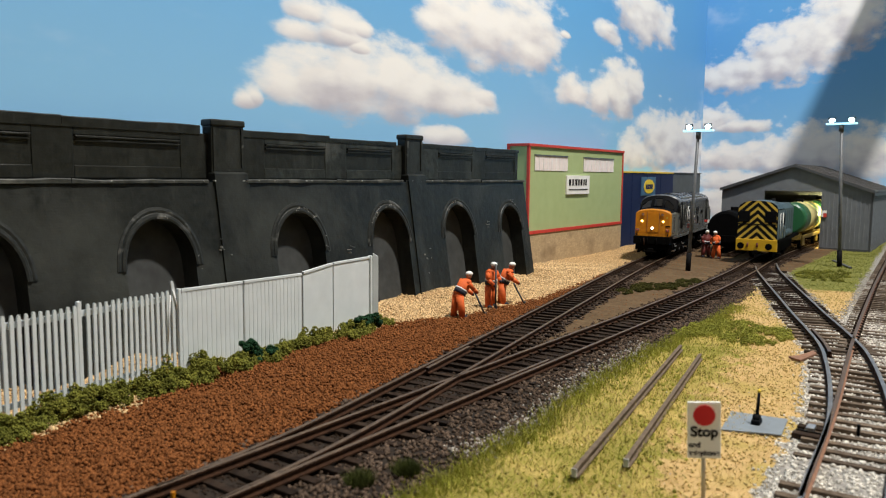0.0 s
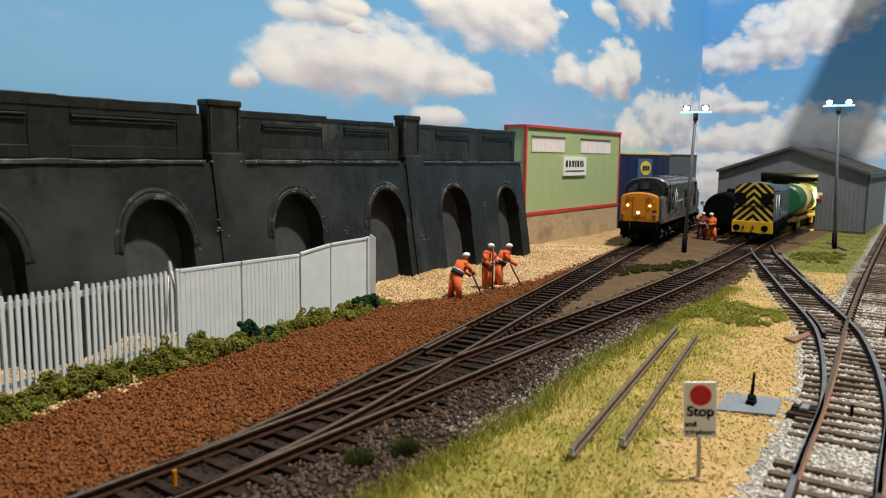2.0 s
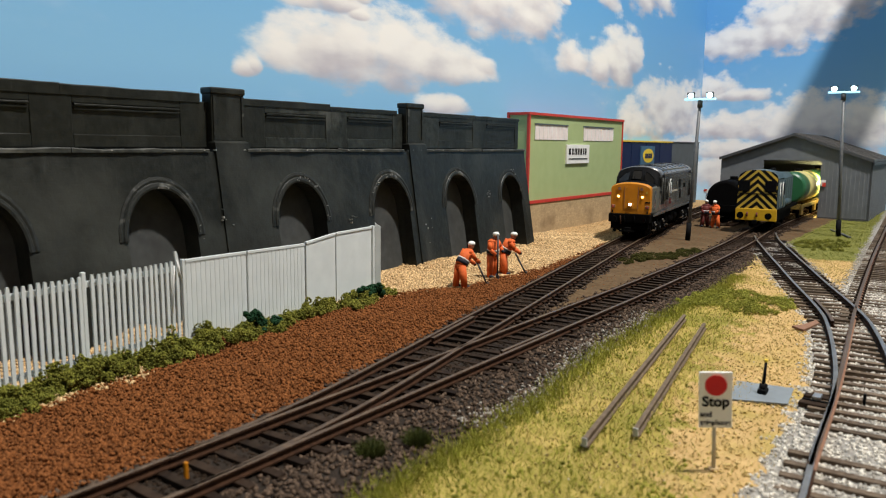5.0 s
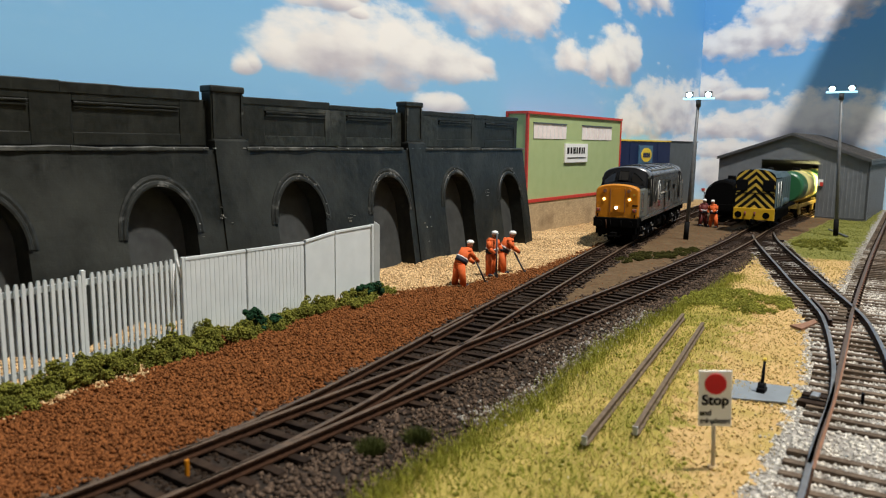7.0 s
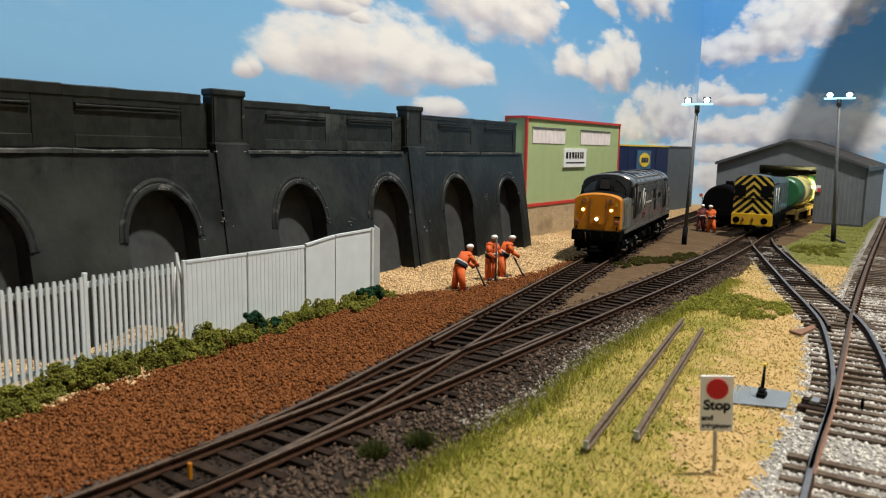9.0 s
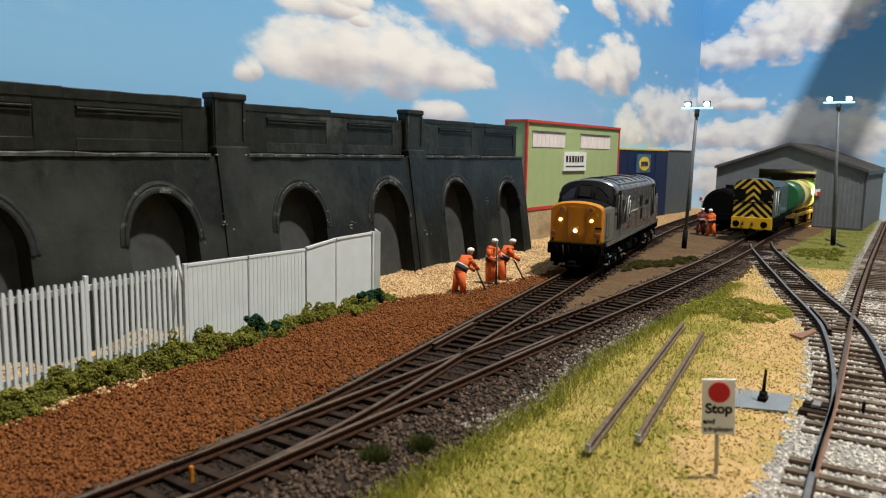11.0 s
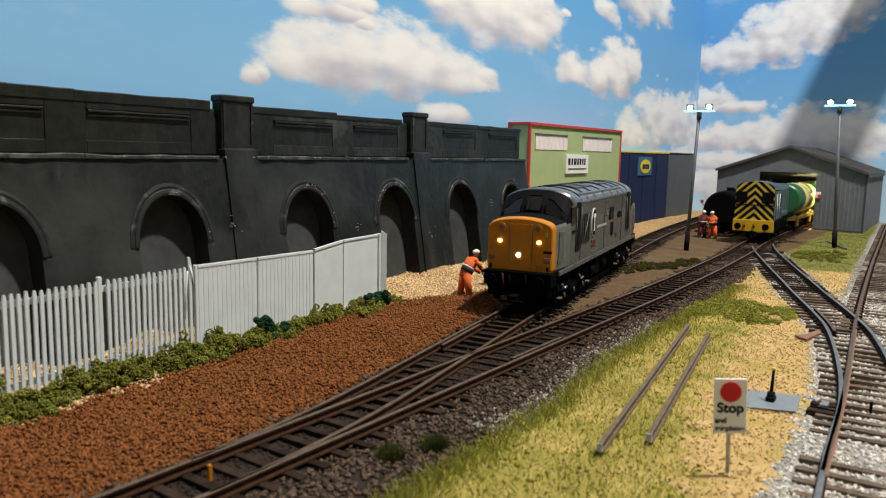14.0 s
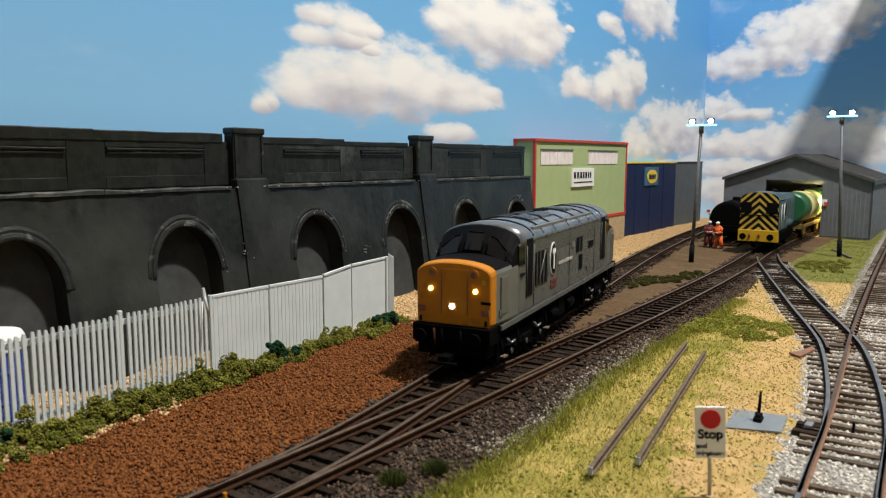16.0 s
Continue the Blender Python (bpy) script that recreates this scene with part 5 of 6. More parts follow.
def bogie(parent, yc, sgn):
    b = B()
    for s in (-1, 1):
        x = s * 0.0142
        box(b, x - 0.0012, x + 0.0012, yc - 0.0265, yc + 0.0265, 0.0085, 0.0115, bev=0.0004)
        box(b, x - 0.0016, x + 0.0016, yc - 0.0120, yc + 0.0120, 0.0060, 0.0090, bev=0.0004)
        for k in (-0.0185, 0.0, 0.0185):
            box(b, x - 0.0018, x + 0.0020, yc + k - 0.0024, yc + k + 0.0024, 0.0040, 0.0092, bev=0.0005)
            rod(b, (x + s * 0.0014, yc + k, 0.0064), (x + s * 0.0026, yc + k, 0.0064), 0.0015, n=12)
            rod(b, (x, yc + k - 0.0034, 0.0055), (x, yc + k - 0.0034, 0.0118), 0.0010, n=8)
            rod(b, (x, yc + k + 0.0034, 0.0055), (x, yc + k + 0.0034, 0.0118), 0.0010, n=8)
        box(b, x - 0.0008, x + 0.0008, yc - 0.0300, yc - 0.0268, 0.0035, 0.0150)
        box(b, x - 0.0008, x + 0.0008, yc + 0.0268, yc + 0.0300, 0.0035, 0.0150)
    bo = part("bogie", b, M_UNDER, parent, "black six-wheel bogie frame")
    for s in (-1, 1):
        x = s * 0.0170
        for k in (-0.0235, 0.0100):
            part("brake_rigging", rod(B(), (x, yc + k, 0.0125), (x, yc + k + 0.004, 0.0098), 0.00045, n=6), M_STEEL, bo)
            part("brake_rigging", rod(B(), (x, yc + k + 0.004, 0.0098), (x, yc + k + 0.0085, 0.0102), 0.00045, n=6), M_STEEL, bo)
        for k in (-0.0285, -0.0095, 0.0095, 0.0285):
            part("sand_pipe", rod(B(), (x - s * 0.0010, yc + k, 0.0150), (x - s * 0.0006, yc + k + 0.0022, 0.0030), 0.0004, n=6), M_BLACK, bo)
        for k in (-0.0185, 0.0, 0.0185):
            part("axlebox_cover", rod(B(), (s * 0.0166, yc + k, 0.0064), (s * 0.0172, yc + k, 0.0064), 0.0012, n=12), M_SHED_TRIM, bo)
        for k in (-0.0300, 0.0255):
            part("footstep", box(B(), x - 0.0010, x + 0.0010, yc + k, yc + k + 0.0045, 0.0060, 0.0066), M_OLDRAIL, bo)
    for k in (-0.0185, 0.0, 0.0185):
        w = B()
        for s in (-1, 1):
            rod(w, (s * 0.0072, 0, 0), (s * 0.0098, 0, 0), 0.0066, n=24)
            rod(w, (s * 0.0067, 0, 0), (s * 0.0074, 0, 0), 0.0074, n=24)
            for q in range(4):
                a = q * math.pi / 4
                box(w, s * 0.0100 - 0.0001, s * 0.0100 + 0.0001, -0.0004, 0.0004, -0.005, 0.005)
        rod(w, (-0.0072, 0, 0), (0.0072, 0, 0), 0.0012, n=10)
        ws = part("wheelset", w, M_UNDER, parent)
        ws.location = (0, yc + k, 0.0066)
        WHEELSETS.append((ws, yc + k))


def locomotive():
    t = tagged(empty("diesel_locomotive"), "grey diesel locomotive with yellow nose and lit headlights on the siding", "locomotive")
    body = part("body", loft(B(), [section(y, 0.0177, 0.0195, 0.0497, 0.0500) for y in (0.0250, LOCO_LEN - 0.0250)]), M_LOCO_G, t, "two-tone grey body sides")
    rf = B()
    n = 20
    rings = []
    for y in np.linspace(0.0275, LOCO_LEN - 0.0275, 12):
        rings.append([(-0.0179 * math.cos(math.pi * i / n), y, 0.0494 + 0.0084 * math.sin(math.pi * i / n) ** 0.85) for i in range(n + 1)] + [(0.0170, y, 0.0484), (-0.0170, y, 0.0484)])
    roof = part("roof", loft(rf, rings), M_LOCO_ROOF, t, "weathered dark grey roof", smooth=True)

    def roof_z(x):
        return 0.0494 + 0.0084 * max(0.0, 1 - (x / 0.0179) ** 2) ** 0.425

    # seams, grilles and hatches on the roof
    for y in (0.044, 0.058, 0.076, 0.098, 0.118, 0.137, 0.152, 0.166):
        b = B()
        loft(b, [[(x, y + dy, roof_z(x) + dz) for dy, dz in ((-0.0005, -0.0004), (-0.0005, 0.0004), (0.0005, 0.0004), (0.0005, -0.0004))] for x in np.linspace(-0.0176, 0.0176, 21)])
        part("roof_seam", b, M_LOCO_D, roof)
    for y0, y1, x0, x1 in ((0.060, 0.074, 0.002, 0.0105), (0.060, 0.074, -0.0105, -0.002), (0.079, 0.096, 0.002, 0.0100), (0.079, 0.096, -0.0100, -0.002), (0.121, 0.134, -0.0085, 0.0085)):
        for y in np.arange(y0, y1, 0.0024):
            b = B()
            loft(b, [[(x, y + dy, roof_z(x) + dz) for dy, dz in ((0, -0.0005), (0, 0.0007), (0.0012, 0.0007), (0.0012, -0.0005))] for x in np.linspace(x0, x1, 6)])
            part("roof_slat", b, M_LOCO_ROOF, roof)
    for y in (0.1020, 0.1075, 0.1130):
        part("exhaust_port", box(B(), -0.0020, 0.0020, y - 0.0015, y + 0.0015, 0.0572, 0.0586, bev=0.0003), M_LOCO_D, roof)
    for s in (-1, 1):
        # light grey strips that paint the highlight along the cantrail
        b = B()
        for y0, y1 in ((0.048, 0.098), (0.1005, 0.150)):
            box(b, s * 0.0152 - 0.0009, s * 0.0152 + 0.0009, y0, y1, roof_z(0.0152) - 0.0008, roof_z(0.0152) + 0.0006, bev=0.0002)
        part("cantrail_strip", b, M_LOCO_L, roof)
        X = s * 0.0177

        def on_side(name, y0, y1, z0, z1, material, label="", d=0.00035, up=None):
            return part(name, box(B(), X - d, X + d, y0, y1, z0, z1), material, up or t, label)

        on_side("upper_band", 0.0455, 0.1630, 0.0420, 0.0496, M_LOCO_U, "darker grey band under the roof", d=0.00012)
        # large bodyside louvres
        g = on_side("radiator_grille", 0.0465, 0.0640, 0.0290, 0.0440, M_LOCO_D, "dark bodyside grille")
        for k in range(4):
            y = 0.0475 + k * 0.0048
            part("grille_bar", box(B(), X - 0.0005, X + 0.00055, y, y + 0.0007, 0.0290, 0.0440), M_LOCO_G, g)
        part("grille_brace", rod(B(), (X + s * 0.0004, 0.0500, 0.0292), (X + s * 0.0004, 0.0600, 0.0438), 0.0003, n=6), M_LOCO_L, g)
        lg = B()
        rings = [[(X + s * q, 0.0720 + 0.0047 * math.cos(2 * math.pi * i / 28), 0.0382 + 0.0078 * math.sin(2 * math.pi * i / 28)) for i in range(28)] for q in (0.0, 0.00045)]
        logo = part("emblem", loft(lg, rings), M_WHITE, t, "white-edged dark oval emblem")
        lg = B()
        rings = [[(X + s * q, 0.0720 + 0.0041 * math.cos(2 * math.pi * i / 28), 0.0382 + 0.0072 * math.sin(2 * math.pi * i / 28)) for i in range(28)] for q in (0.0003, 0.00065)]
        part("emblem_field", loft(lg, rings), M_BLACK, logo)
        lg = B()
        x0, x1 = sorted((X + s * 0.0005, X + s * 0.00085))
        box(lg, x0, x1, 0.0711, 0.0729, 0.0335, 0.0410)
        box(lg, x0, x1, 0.0697, 0.0743, 0.0408, 0.0430)
        part("emblem_mark", lg, M_WHITE, logo)
        for k in range(9):
            on_side("name_bar", 0.0815 + k * 0.0027, 0.0834 + k * 0.0027, 0.0341, 0.0355, M_PALE_POST, d=0.0003)
        on_side("works_plate", 0.0690, 0.0780, 0.0272, 0.0286, M_PLATE_RED, "small red plate")
        on_side("works_plate", 0.0690, 0.0780, 0.0246, 0.0262, M_PLATE_RED, "small red plate")
        w = on_side("body_window", 0.1125, 0.1240, 0.0365, 0.0440, M_LOCO_D, "dark engine room window")
        part("window_bar", box(B(), X - 0.0005, X + 0.0005, 0.1178, 0.1186, 0.0365, 0.0440), M_LOCO_G, w)
        on_side("body_window", 0.1180, 0.1245, 0.0268, 0.0345, M_LOCO_D, "dark engine room grille")
        on_side("body_window", 0.1370, 0.1470, 0.0362, 0.0398, M_LOCO_D, "small dark grille")
        on_side("access_panel", 0.1040, 0.1085, 0.0400, 0.0425, M_LOCO_L)
        on_side("door_seam", 0.0445, 0.0450, 0.0205, 0.0490, M_LOCO_D, d=0.0002)
        on_side("door_seam", 0.1000, 0.1004, 0.0205, 0.0490, M_LOCO_D, d=0.0002)
        on_side("door_seam", 0.1500, 0.1504, 0.0205, 0.0490, M_LOCO_D, d=0.0002)
        on_side("fuel_cap", 0.1330, 0.1342, 0.0245, 0.0265, M_BLACK)
        on_side("data_panel", 0.0272, 0.0322, 0.0360, 0.0372, M_LOCO_D, "small dark number strip")
        on_side("body_skirt", 0.0060, LOCO_LEN - 0.006, 0.0178, 0.0198, M_LOCO_G, d=0.0004)
    loco_end(t, False)
    loco_end(t, True)
    ft = B()
    box(ft, -0.0150, 0.0150, 0.0730, 0.1130, 0.0060, 0.0180, bev=0.0012)
    for s in (-1, 1):
        rod(ft, (s * 0.0145, 0.0745, 0.0105), (s * 0.0145, 0.0850, 0.0105), 0.0030, n=14)
        box(ft, s * 0.0145 - 0.0018, s * 0.0145 + 0.0018, 0.0880, 0.0990, 0.0070, 0.0165, bev=0.0006)
        rod(ft, (s * 0.0145, 0.1010, 0.0110), (s * 0.0145, 0.1120, 0.0110), 0.0034, n=14)
    part("fuel_tank", ft, M_UNDER, t, "black underslung tanks and battery boxes")
    part("underframe", box(B(), -0.0120, 0.0120, 0.004, LOCO_LEN - 0.004, 0.0115, 0.0200), M_UNDER, t)
    bogie(t, 0.0390, 1)
    bogie(t, LOCO_LEN - 0.0390, -1)
    return t


LOCO = locomotive()


# ---- shunter, tank wagons ----
def wheels(parent, ys, r, half=0.0085):
    for y in ys:
        w = B()
        for s in (-1, 1):
            rod(w, (s * (half - 0.0012), y, r), (s * (half + 0.0014), y, r), r, n=20)
            rod(w, (s * (half + 0.0012), y, r), (s * (half + 0.0022), y, r), r * 0.35, n=10)
        rod(w, (-half, y, r), (half, y, r), 0.001, n=8)
        part("wheelset", w, M_UNDER, parent)


def shunter():
    x, y, rz = -0.1588, 0.703, 3.0
    t = tagged(empty("shunting_locomotive", pose(x, y, 0, 0, 0, rz)), "blue shunter with black and yellow chevron cab end at the shed", "locomotive")
    H = 0.0170
    cab = B()
    rings = []
    prof = [(-H, 0.019), (-H, 0.0462), (-0.0155, 0.0500), (-0.0120, 0.0524), (-0.0060, 0.0538), (0.0, 0.0542), (0.0060, 0.0538), (0.0120, 0.0524), (0.0155, 0.0500), (H, 0.0462), (H, 0.019)]
    for yy in (0.0, 0.030):
        rings.append([(a, yy, b) for a, b in prof])
    cabo = part("cab", loft(cab, rings), M_SHUNT, t, "blue cab body")
    face = prism(B(), [(a, -0.0004, b) for a, b in prof], (0, 0.0003, 0))
    end = part("cab_end", face, M_BLACK, t, "black and yellow chevron panel")
    inset = [(a * 0.975, b) for a, b in prof]

    def clip(poly, outline):
        """Cuts a convex outline out of a polygon."""
        n = len(outline)
        for (ax, az), (bx, bz) in zip(outline, outline[1:] + outline[:1]):
            inside = lambda q: (bx - ax) * (q[1] - az) - (bz - az) * (q[0] - ax) <= 1e-9
            out = []
            for p0, p1 in zip(poly, poly[1:] + poly[:1]):
                if inside(p0):
                    out.append(p0)
                if inside(p0) != inside(p1):
                    d0 = (bx - ax) * (p0[1] - az) - (bz - az) * (p0[0] - ax)
                    d1 = (bx - ax) * (p1[1] - az) - (bz - az) * (p1[0] - ax)
                    k = d0 / (d0 - d1)
                    out.append((p0[0] + k * (p1[0] - p0[0]), p0[1] + k * (p1[1] - p0[1])))
            poly = out
            if len(poly) < 3:
                return []
        return poly

    for zc in np.arange(0.0195, 0.075, 0.0066):
        for s in (-1, 1):
            poly = clip([(0.0, zc), (s * 0.0193, zc - 0.0180), (s * 0.0193, zc - 0.0152), (0.0, zc + 0.0028)], inset)
            if len(poly) > 2 and max(b for a, b in poly) - min(b for a, b in poly) > 0.0008:
                part("stripe", prism(B(), [(a, -0.0007, b) for a, b in poly], (0, 0.0003, 0)), M_WASP_Y, end)
    for s in (-1, 1):
        wn = part("cab_window", box(B(), s * 0.0110 - 0.0048, s * 0.0110 + 0.0046, -0.0014, -0.0002, 0.0346, 0.0448, bev=0.0005), M_LOCO_D, t, "dark cab window")
        fr = B()
        for q in ((-0.0049, -0.0044, 0.0344, 0.0442), (0.0042, 0.0047, 0.0344, 0.0442)):
            box(fr, s * 0.0112 + q[0], s * 0.0112 + q[1], -0.0014, -0.0002, q[2], q[3])
        part("window_frame", fr, M_BLACK, wn)
        part("cab_door", box(B(), s * H - 0.0004, s * H + 0.0004, 0.010, 0.022, 0.0205, 0.0430), M_SHUNT, t)
        part("side_window", box(B(), s * H - 0.0005, s * H + 0.0005, 0.012, 0.0205, 0.0340, 0.0425), M_GLASS, t)
        b = B()
        rod(b, (s * 0.0118, -0.0085, 0.0135), (s * 0.0118, 0.0, 0.0135), 0.0014, n=12)
        rod(b, (s * 0.0118, -0.0098, 0.0135), (s * 0.0118, -0.0082, 0.0135), 0.0029, n=16)
        part("buffer", b, M_UNDER, t)
    part("cross_band", box(B(), -H, H, -0.0010, 0.0, 0.0322, 0.0332), M_BLACK, t)
    part("buffer_beam", box(B(), -H - 0.0004, H + 0.0004, -0.0024, 0.002, 0.0085, 0.0192, bev=0.0004), M_BEAM_Y, t, "yellow buffer beam")
    for s in (-0.007, 0.0012):
        part("brake_pipe", rod(B(), (s, -0.003, 0.0160), (s, -0.0036, 0.0120), 0.0008, n=8), M_PLATE_RED, t)
    part("coupling", box(B(), -0.002, 0.002, -0.0085, -0.002, 0.006, 0.0092, bev=0.0003), M_UNDER, t)
    hood = loft(B(), [[(a, yy, b) for a, b in ((-0.0138, 0.019), (-0.0138, 0.0455), (-0.0095, 0.0500), (0.0095, 0.0500), (0.0138, 0.0455), (0.0138, 0.019))] for yy in (0.030, 0.112)])
    part("bonnet", hood, M_SHUNT, t, "blue engine bonnet")
    for k in range(6):
        for s in (-1, 1):
            part("bonnet_door", box(B(), s * 0.0138 - 0.0004, s * 0.0138 + 0.0005, 0.034 + k * 0.0125, 0.0445 + k * 0.0125, 0.0225, 0.0440, bev=0.0002), M_SHUNT, t)
    for s in (-1, 1):
        part("cab_roof_gutter", box(B(), s * 0.0165 - 0.0005, s * 0.0165 + 0.0008, 0.0005, 0.0298, 0.0460, 0.0467), M_BLACK, t)
        part("handrail", rod(B(), (s * 0.0178, 0.0085, 0.021), (s * 0.0178, 0.0085, 0.043), 0.0003, n=6), M_WHITE, t)
        part("handrail", rod(B(), (s * 0.0178, 0.0235, 0.021), (s * 0.0178, 0.0235, 0.043), 0.0003, n=6), M_WHITE, t)
        part("battery_box", box(B(), s * 0.0160 - 0.0020, s * 0.0160 + 0.0020, 0.0325, 0.0385, 0.0192, 0.0300, bev=0.0004), M_SHUNT, t)
        part("bonnet_grille", box(B(), s * 0.0138 - 0.0004, s * 0.0138 + 0.0009, 0.0475, 0.0560, 0.0300, 0.0410), M_LOCO_D, t, "dark bonnet side grille")
    part("chimney", rod(B(), (0, 0.075, 0.0495), (0, 0.075, 0.0545), 0.0022, n=14), M_BLACK, t)
    part("running_plate", box(B(), -0.0185, 0.0185, 0.0, 0.118, 0.0165, 0.0192), M_UNDER, t)
    for s in (-1, 1):
        fr = B()
        box(fr, s * 0.0125 - 0.0008, s * 0.0125 + 0.0008, 0.004, 0.114, 0.0055, 0.0168, bev=0.0005)
        part("frame_plate", fr, M_UNDER, t)
        part("air_tank", rod(B(), (s * 0.0155, 0.040, 0.0225), (s * 0.0155, 0.075, 0.0225), 0.0032, n=14), M_SHUNT, t)
        part("step", box(B(), s * 0.016 - 0.002, s * 0.016 + 0.002, 0.012, 0.022, 0.0045, 0.0060), M_UNDER, t)
    wheels(t, (0.030, 0.060, 0.090), 0.0088)


def tank_wagon(label, x, y, rz, length, r, zc, main, band, frame_m):
    t = tagged(empty("tank_wagon", pose(x, y, 0, 0, 0, rz)), label, "wagon")
    b = B()
    rings = []
    n = 28
    for yy, k in ((0.0, 0.0001), (0.0, 0.86), (0.0012, 0.96), (0.004, 1.0), (length - 0.004, 1.0), (length - 0.0012, 0.96), (length, 0.86), (length, 0.0001)):
        rings.append([(r * k * math.cos(2 * math.pi * i / n), yy + 0.004, zc + r * k * math.sin(2 * math.pi * i / n)) for i in range(n)])
    part("tank", loft(b, rings), main, t, smooth=False)
    # on the green tanks these cream bands stand in for the bulb's reflection
    for yy, wd in ((0.030, 0.034), (length * 0.72, 0.020)):
        part("tank_band", rod(B(), (0, yy, zc), (0, yy + wd, zc), r + 0.0003, n=28), band, t)
    part("hatch", rod(B(), (0, length / 2, zc + r - 0.001), (0, length / 2, zc + r + 0.003), 0.004, n=16), M_UNDER, t)
    fr = B()
    for s in (-1, 1):
        box(fr, s * 0.0125 - 0.001, s * 0.0125 + 0.001, 0.0, length + 0.008, 0.0115, 0.0150, bev=0.0003)
        for yy in (0.018, length - 0.012):
            box(fr, s * 0.0115 - 0.001, s * 0.0115 + 0.001, yy - 0.006, yy + 0.006, 0.004, 0.012, bev=0.0004)
    for yy in (0.0, length + 0.006):
        box(fr, -0.0150, 0.0150, yy, yy + 0.002, 0.0105, 0.0160, bev=0.0003)
    part("underframe", fr, frame_m, t)
    for s in (-1, 1):
        bf = B()
        rod(bf, (s * 0.0115, -0.006, 0.0135), (s * 0.0115, 0.0, 0.0135), 0.0012, n=10)
        rod(bf, (s * 0.0115, -0.007, 0.0135), (s * 0.0115, -0.0058, 0.0135), 0.0025, n=14)
        part("buffer", bf, frame_m, t)
    wheels(t, (0.018, length - 0.012), 0.0062)
    return t


shunter()
tank_wagon("green tank wagon in the shed doorway, bulb reflection painted on in cream", -0.1585, 0.832, 0, 0.105, 0.0165, 0.0325, M_TANK, M_TANK_REFL, M_FRAME_GLINT)
tank_wagon("green tank wagon standing inside the shed", -0.1590, 0.955, 0, 0.105, 0.0165, 0.0325, M_TANK, M_TANK_REFL, M_FRAME_GLINT)
spur = track("short dirty spur beside the shunter", lambda y: -0.2055 + 0 * np.asarray(y, float) - 0.06 * (np.asarray(y, float) - 0.76), 0, 1, (0.755, 0.90), (0.755, 0.90), (0.757, 0.90))
tank_wagon("black tank wagon parked beside the shunter", -0.2055, 0.768, 3.4, 0.090, 0.0185, 0.0222, M_UNDER, M_UNDER, M_UNDER)


def small_notice():
    t = tagged(empty("notice_post", pose(-0.2321, 0.8, 0)), "tiny red and white notice on a thin post", "sign")
    part("post", rod(B(), (0, 0, GROUND - 0.001), (0, 0, 0.0287), 0.0005, n=8), M_POST, t)
    part("board", box(B(), -0.0028, 0.0028, -0.0010, -0.0005, 0.0257, 0.0297), M_WHITE, t)
    part("mark", box(B(), -0.0028, 0.0004, -0.0014, -0.0010, 0.0272, 0.0297), M_RED, t)


small_notice()


# ---- yard lamps ----
def yard_lamp(x, y, xt, h, label):
    t = tagged(empty("yard_lamp"), label, "lamp", group="yard lamps")
    z0 = float(height(x, y)) - 0.001
    part("post", rod(B(), (x, y, z0), (xt, y, h), 0.00155, 0.00120, n=14), M_POST, t)
    part("base_sleeve", rod(B(), (x, y, z0), (x + (xt - x) * 0.12, y, z0 + 0.016), 0.0021, n=14), M_BLACK, t)
    part("head_collar", rod(B(), (xt, y, h - 0.006), (xt, y, h), 0.0020, n=12), M_SHED_TRIM, t)
    part("crossbar", box(B(), xt - 0.0122, xt + 0.0122, y - 0.0022, y + 0.0015, h, h + 0.0016, bev=0.0003), M_LED_BAR, t, "pale blue lit lamp bar")
    for s in (-1, 1):
        c = xt + s * 0.0076
        fl = loft(B(), [[(c + hx * a, y + yy, h + 0.0038 + hz * b) for a, b in ((-1, -1), (1, -1), (1, 1), (-1, 1))] for yy, hx, hz in ((-0.0008, 0.0030, 0.0026), (0.0022, 0.0024, 0.0020), (0.0034, 0.0012, 0.0010))])
        f = part("floodlight", fl, M_SHED_TRIM, t, "small grey floodlight housing")
        part("bracket", box(B(), c - 0.0008, c + 0.0008, y - 0.0004, y + 0.0012, h + 0.0014, h + 0.0020), M_SHED_TRIM, f)
        part("lens", ball(B(), (c, y - 0.0008, h + 0.0038), 0.0024, 0.0012, 0.0021, u=16, v=10), M_LED, f, "glowing cold white lens")


yard_lamp(-0.1905, 0.612, -0.1868, 0.1115, "tall grey yard lamp with twin floodlights between the tracks")
yard_lamp(-0.0945, 0.729, -0.0998, 0.1215, "tall grey yard lamp with twin floodlights on the grass")
tagged(link("fallen_beam", prism(B(), [(-0.1075, 0.775, -0.0032), (-0.1055, 0.777, -0.0032), (-0.0835, 0.722, -0.0032), (-0.0855, 0.720, -0.0032)], (0, 0, 0.0012)), M_SHED_TRIM), "dark flat strip lying on the grass", "strip")


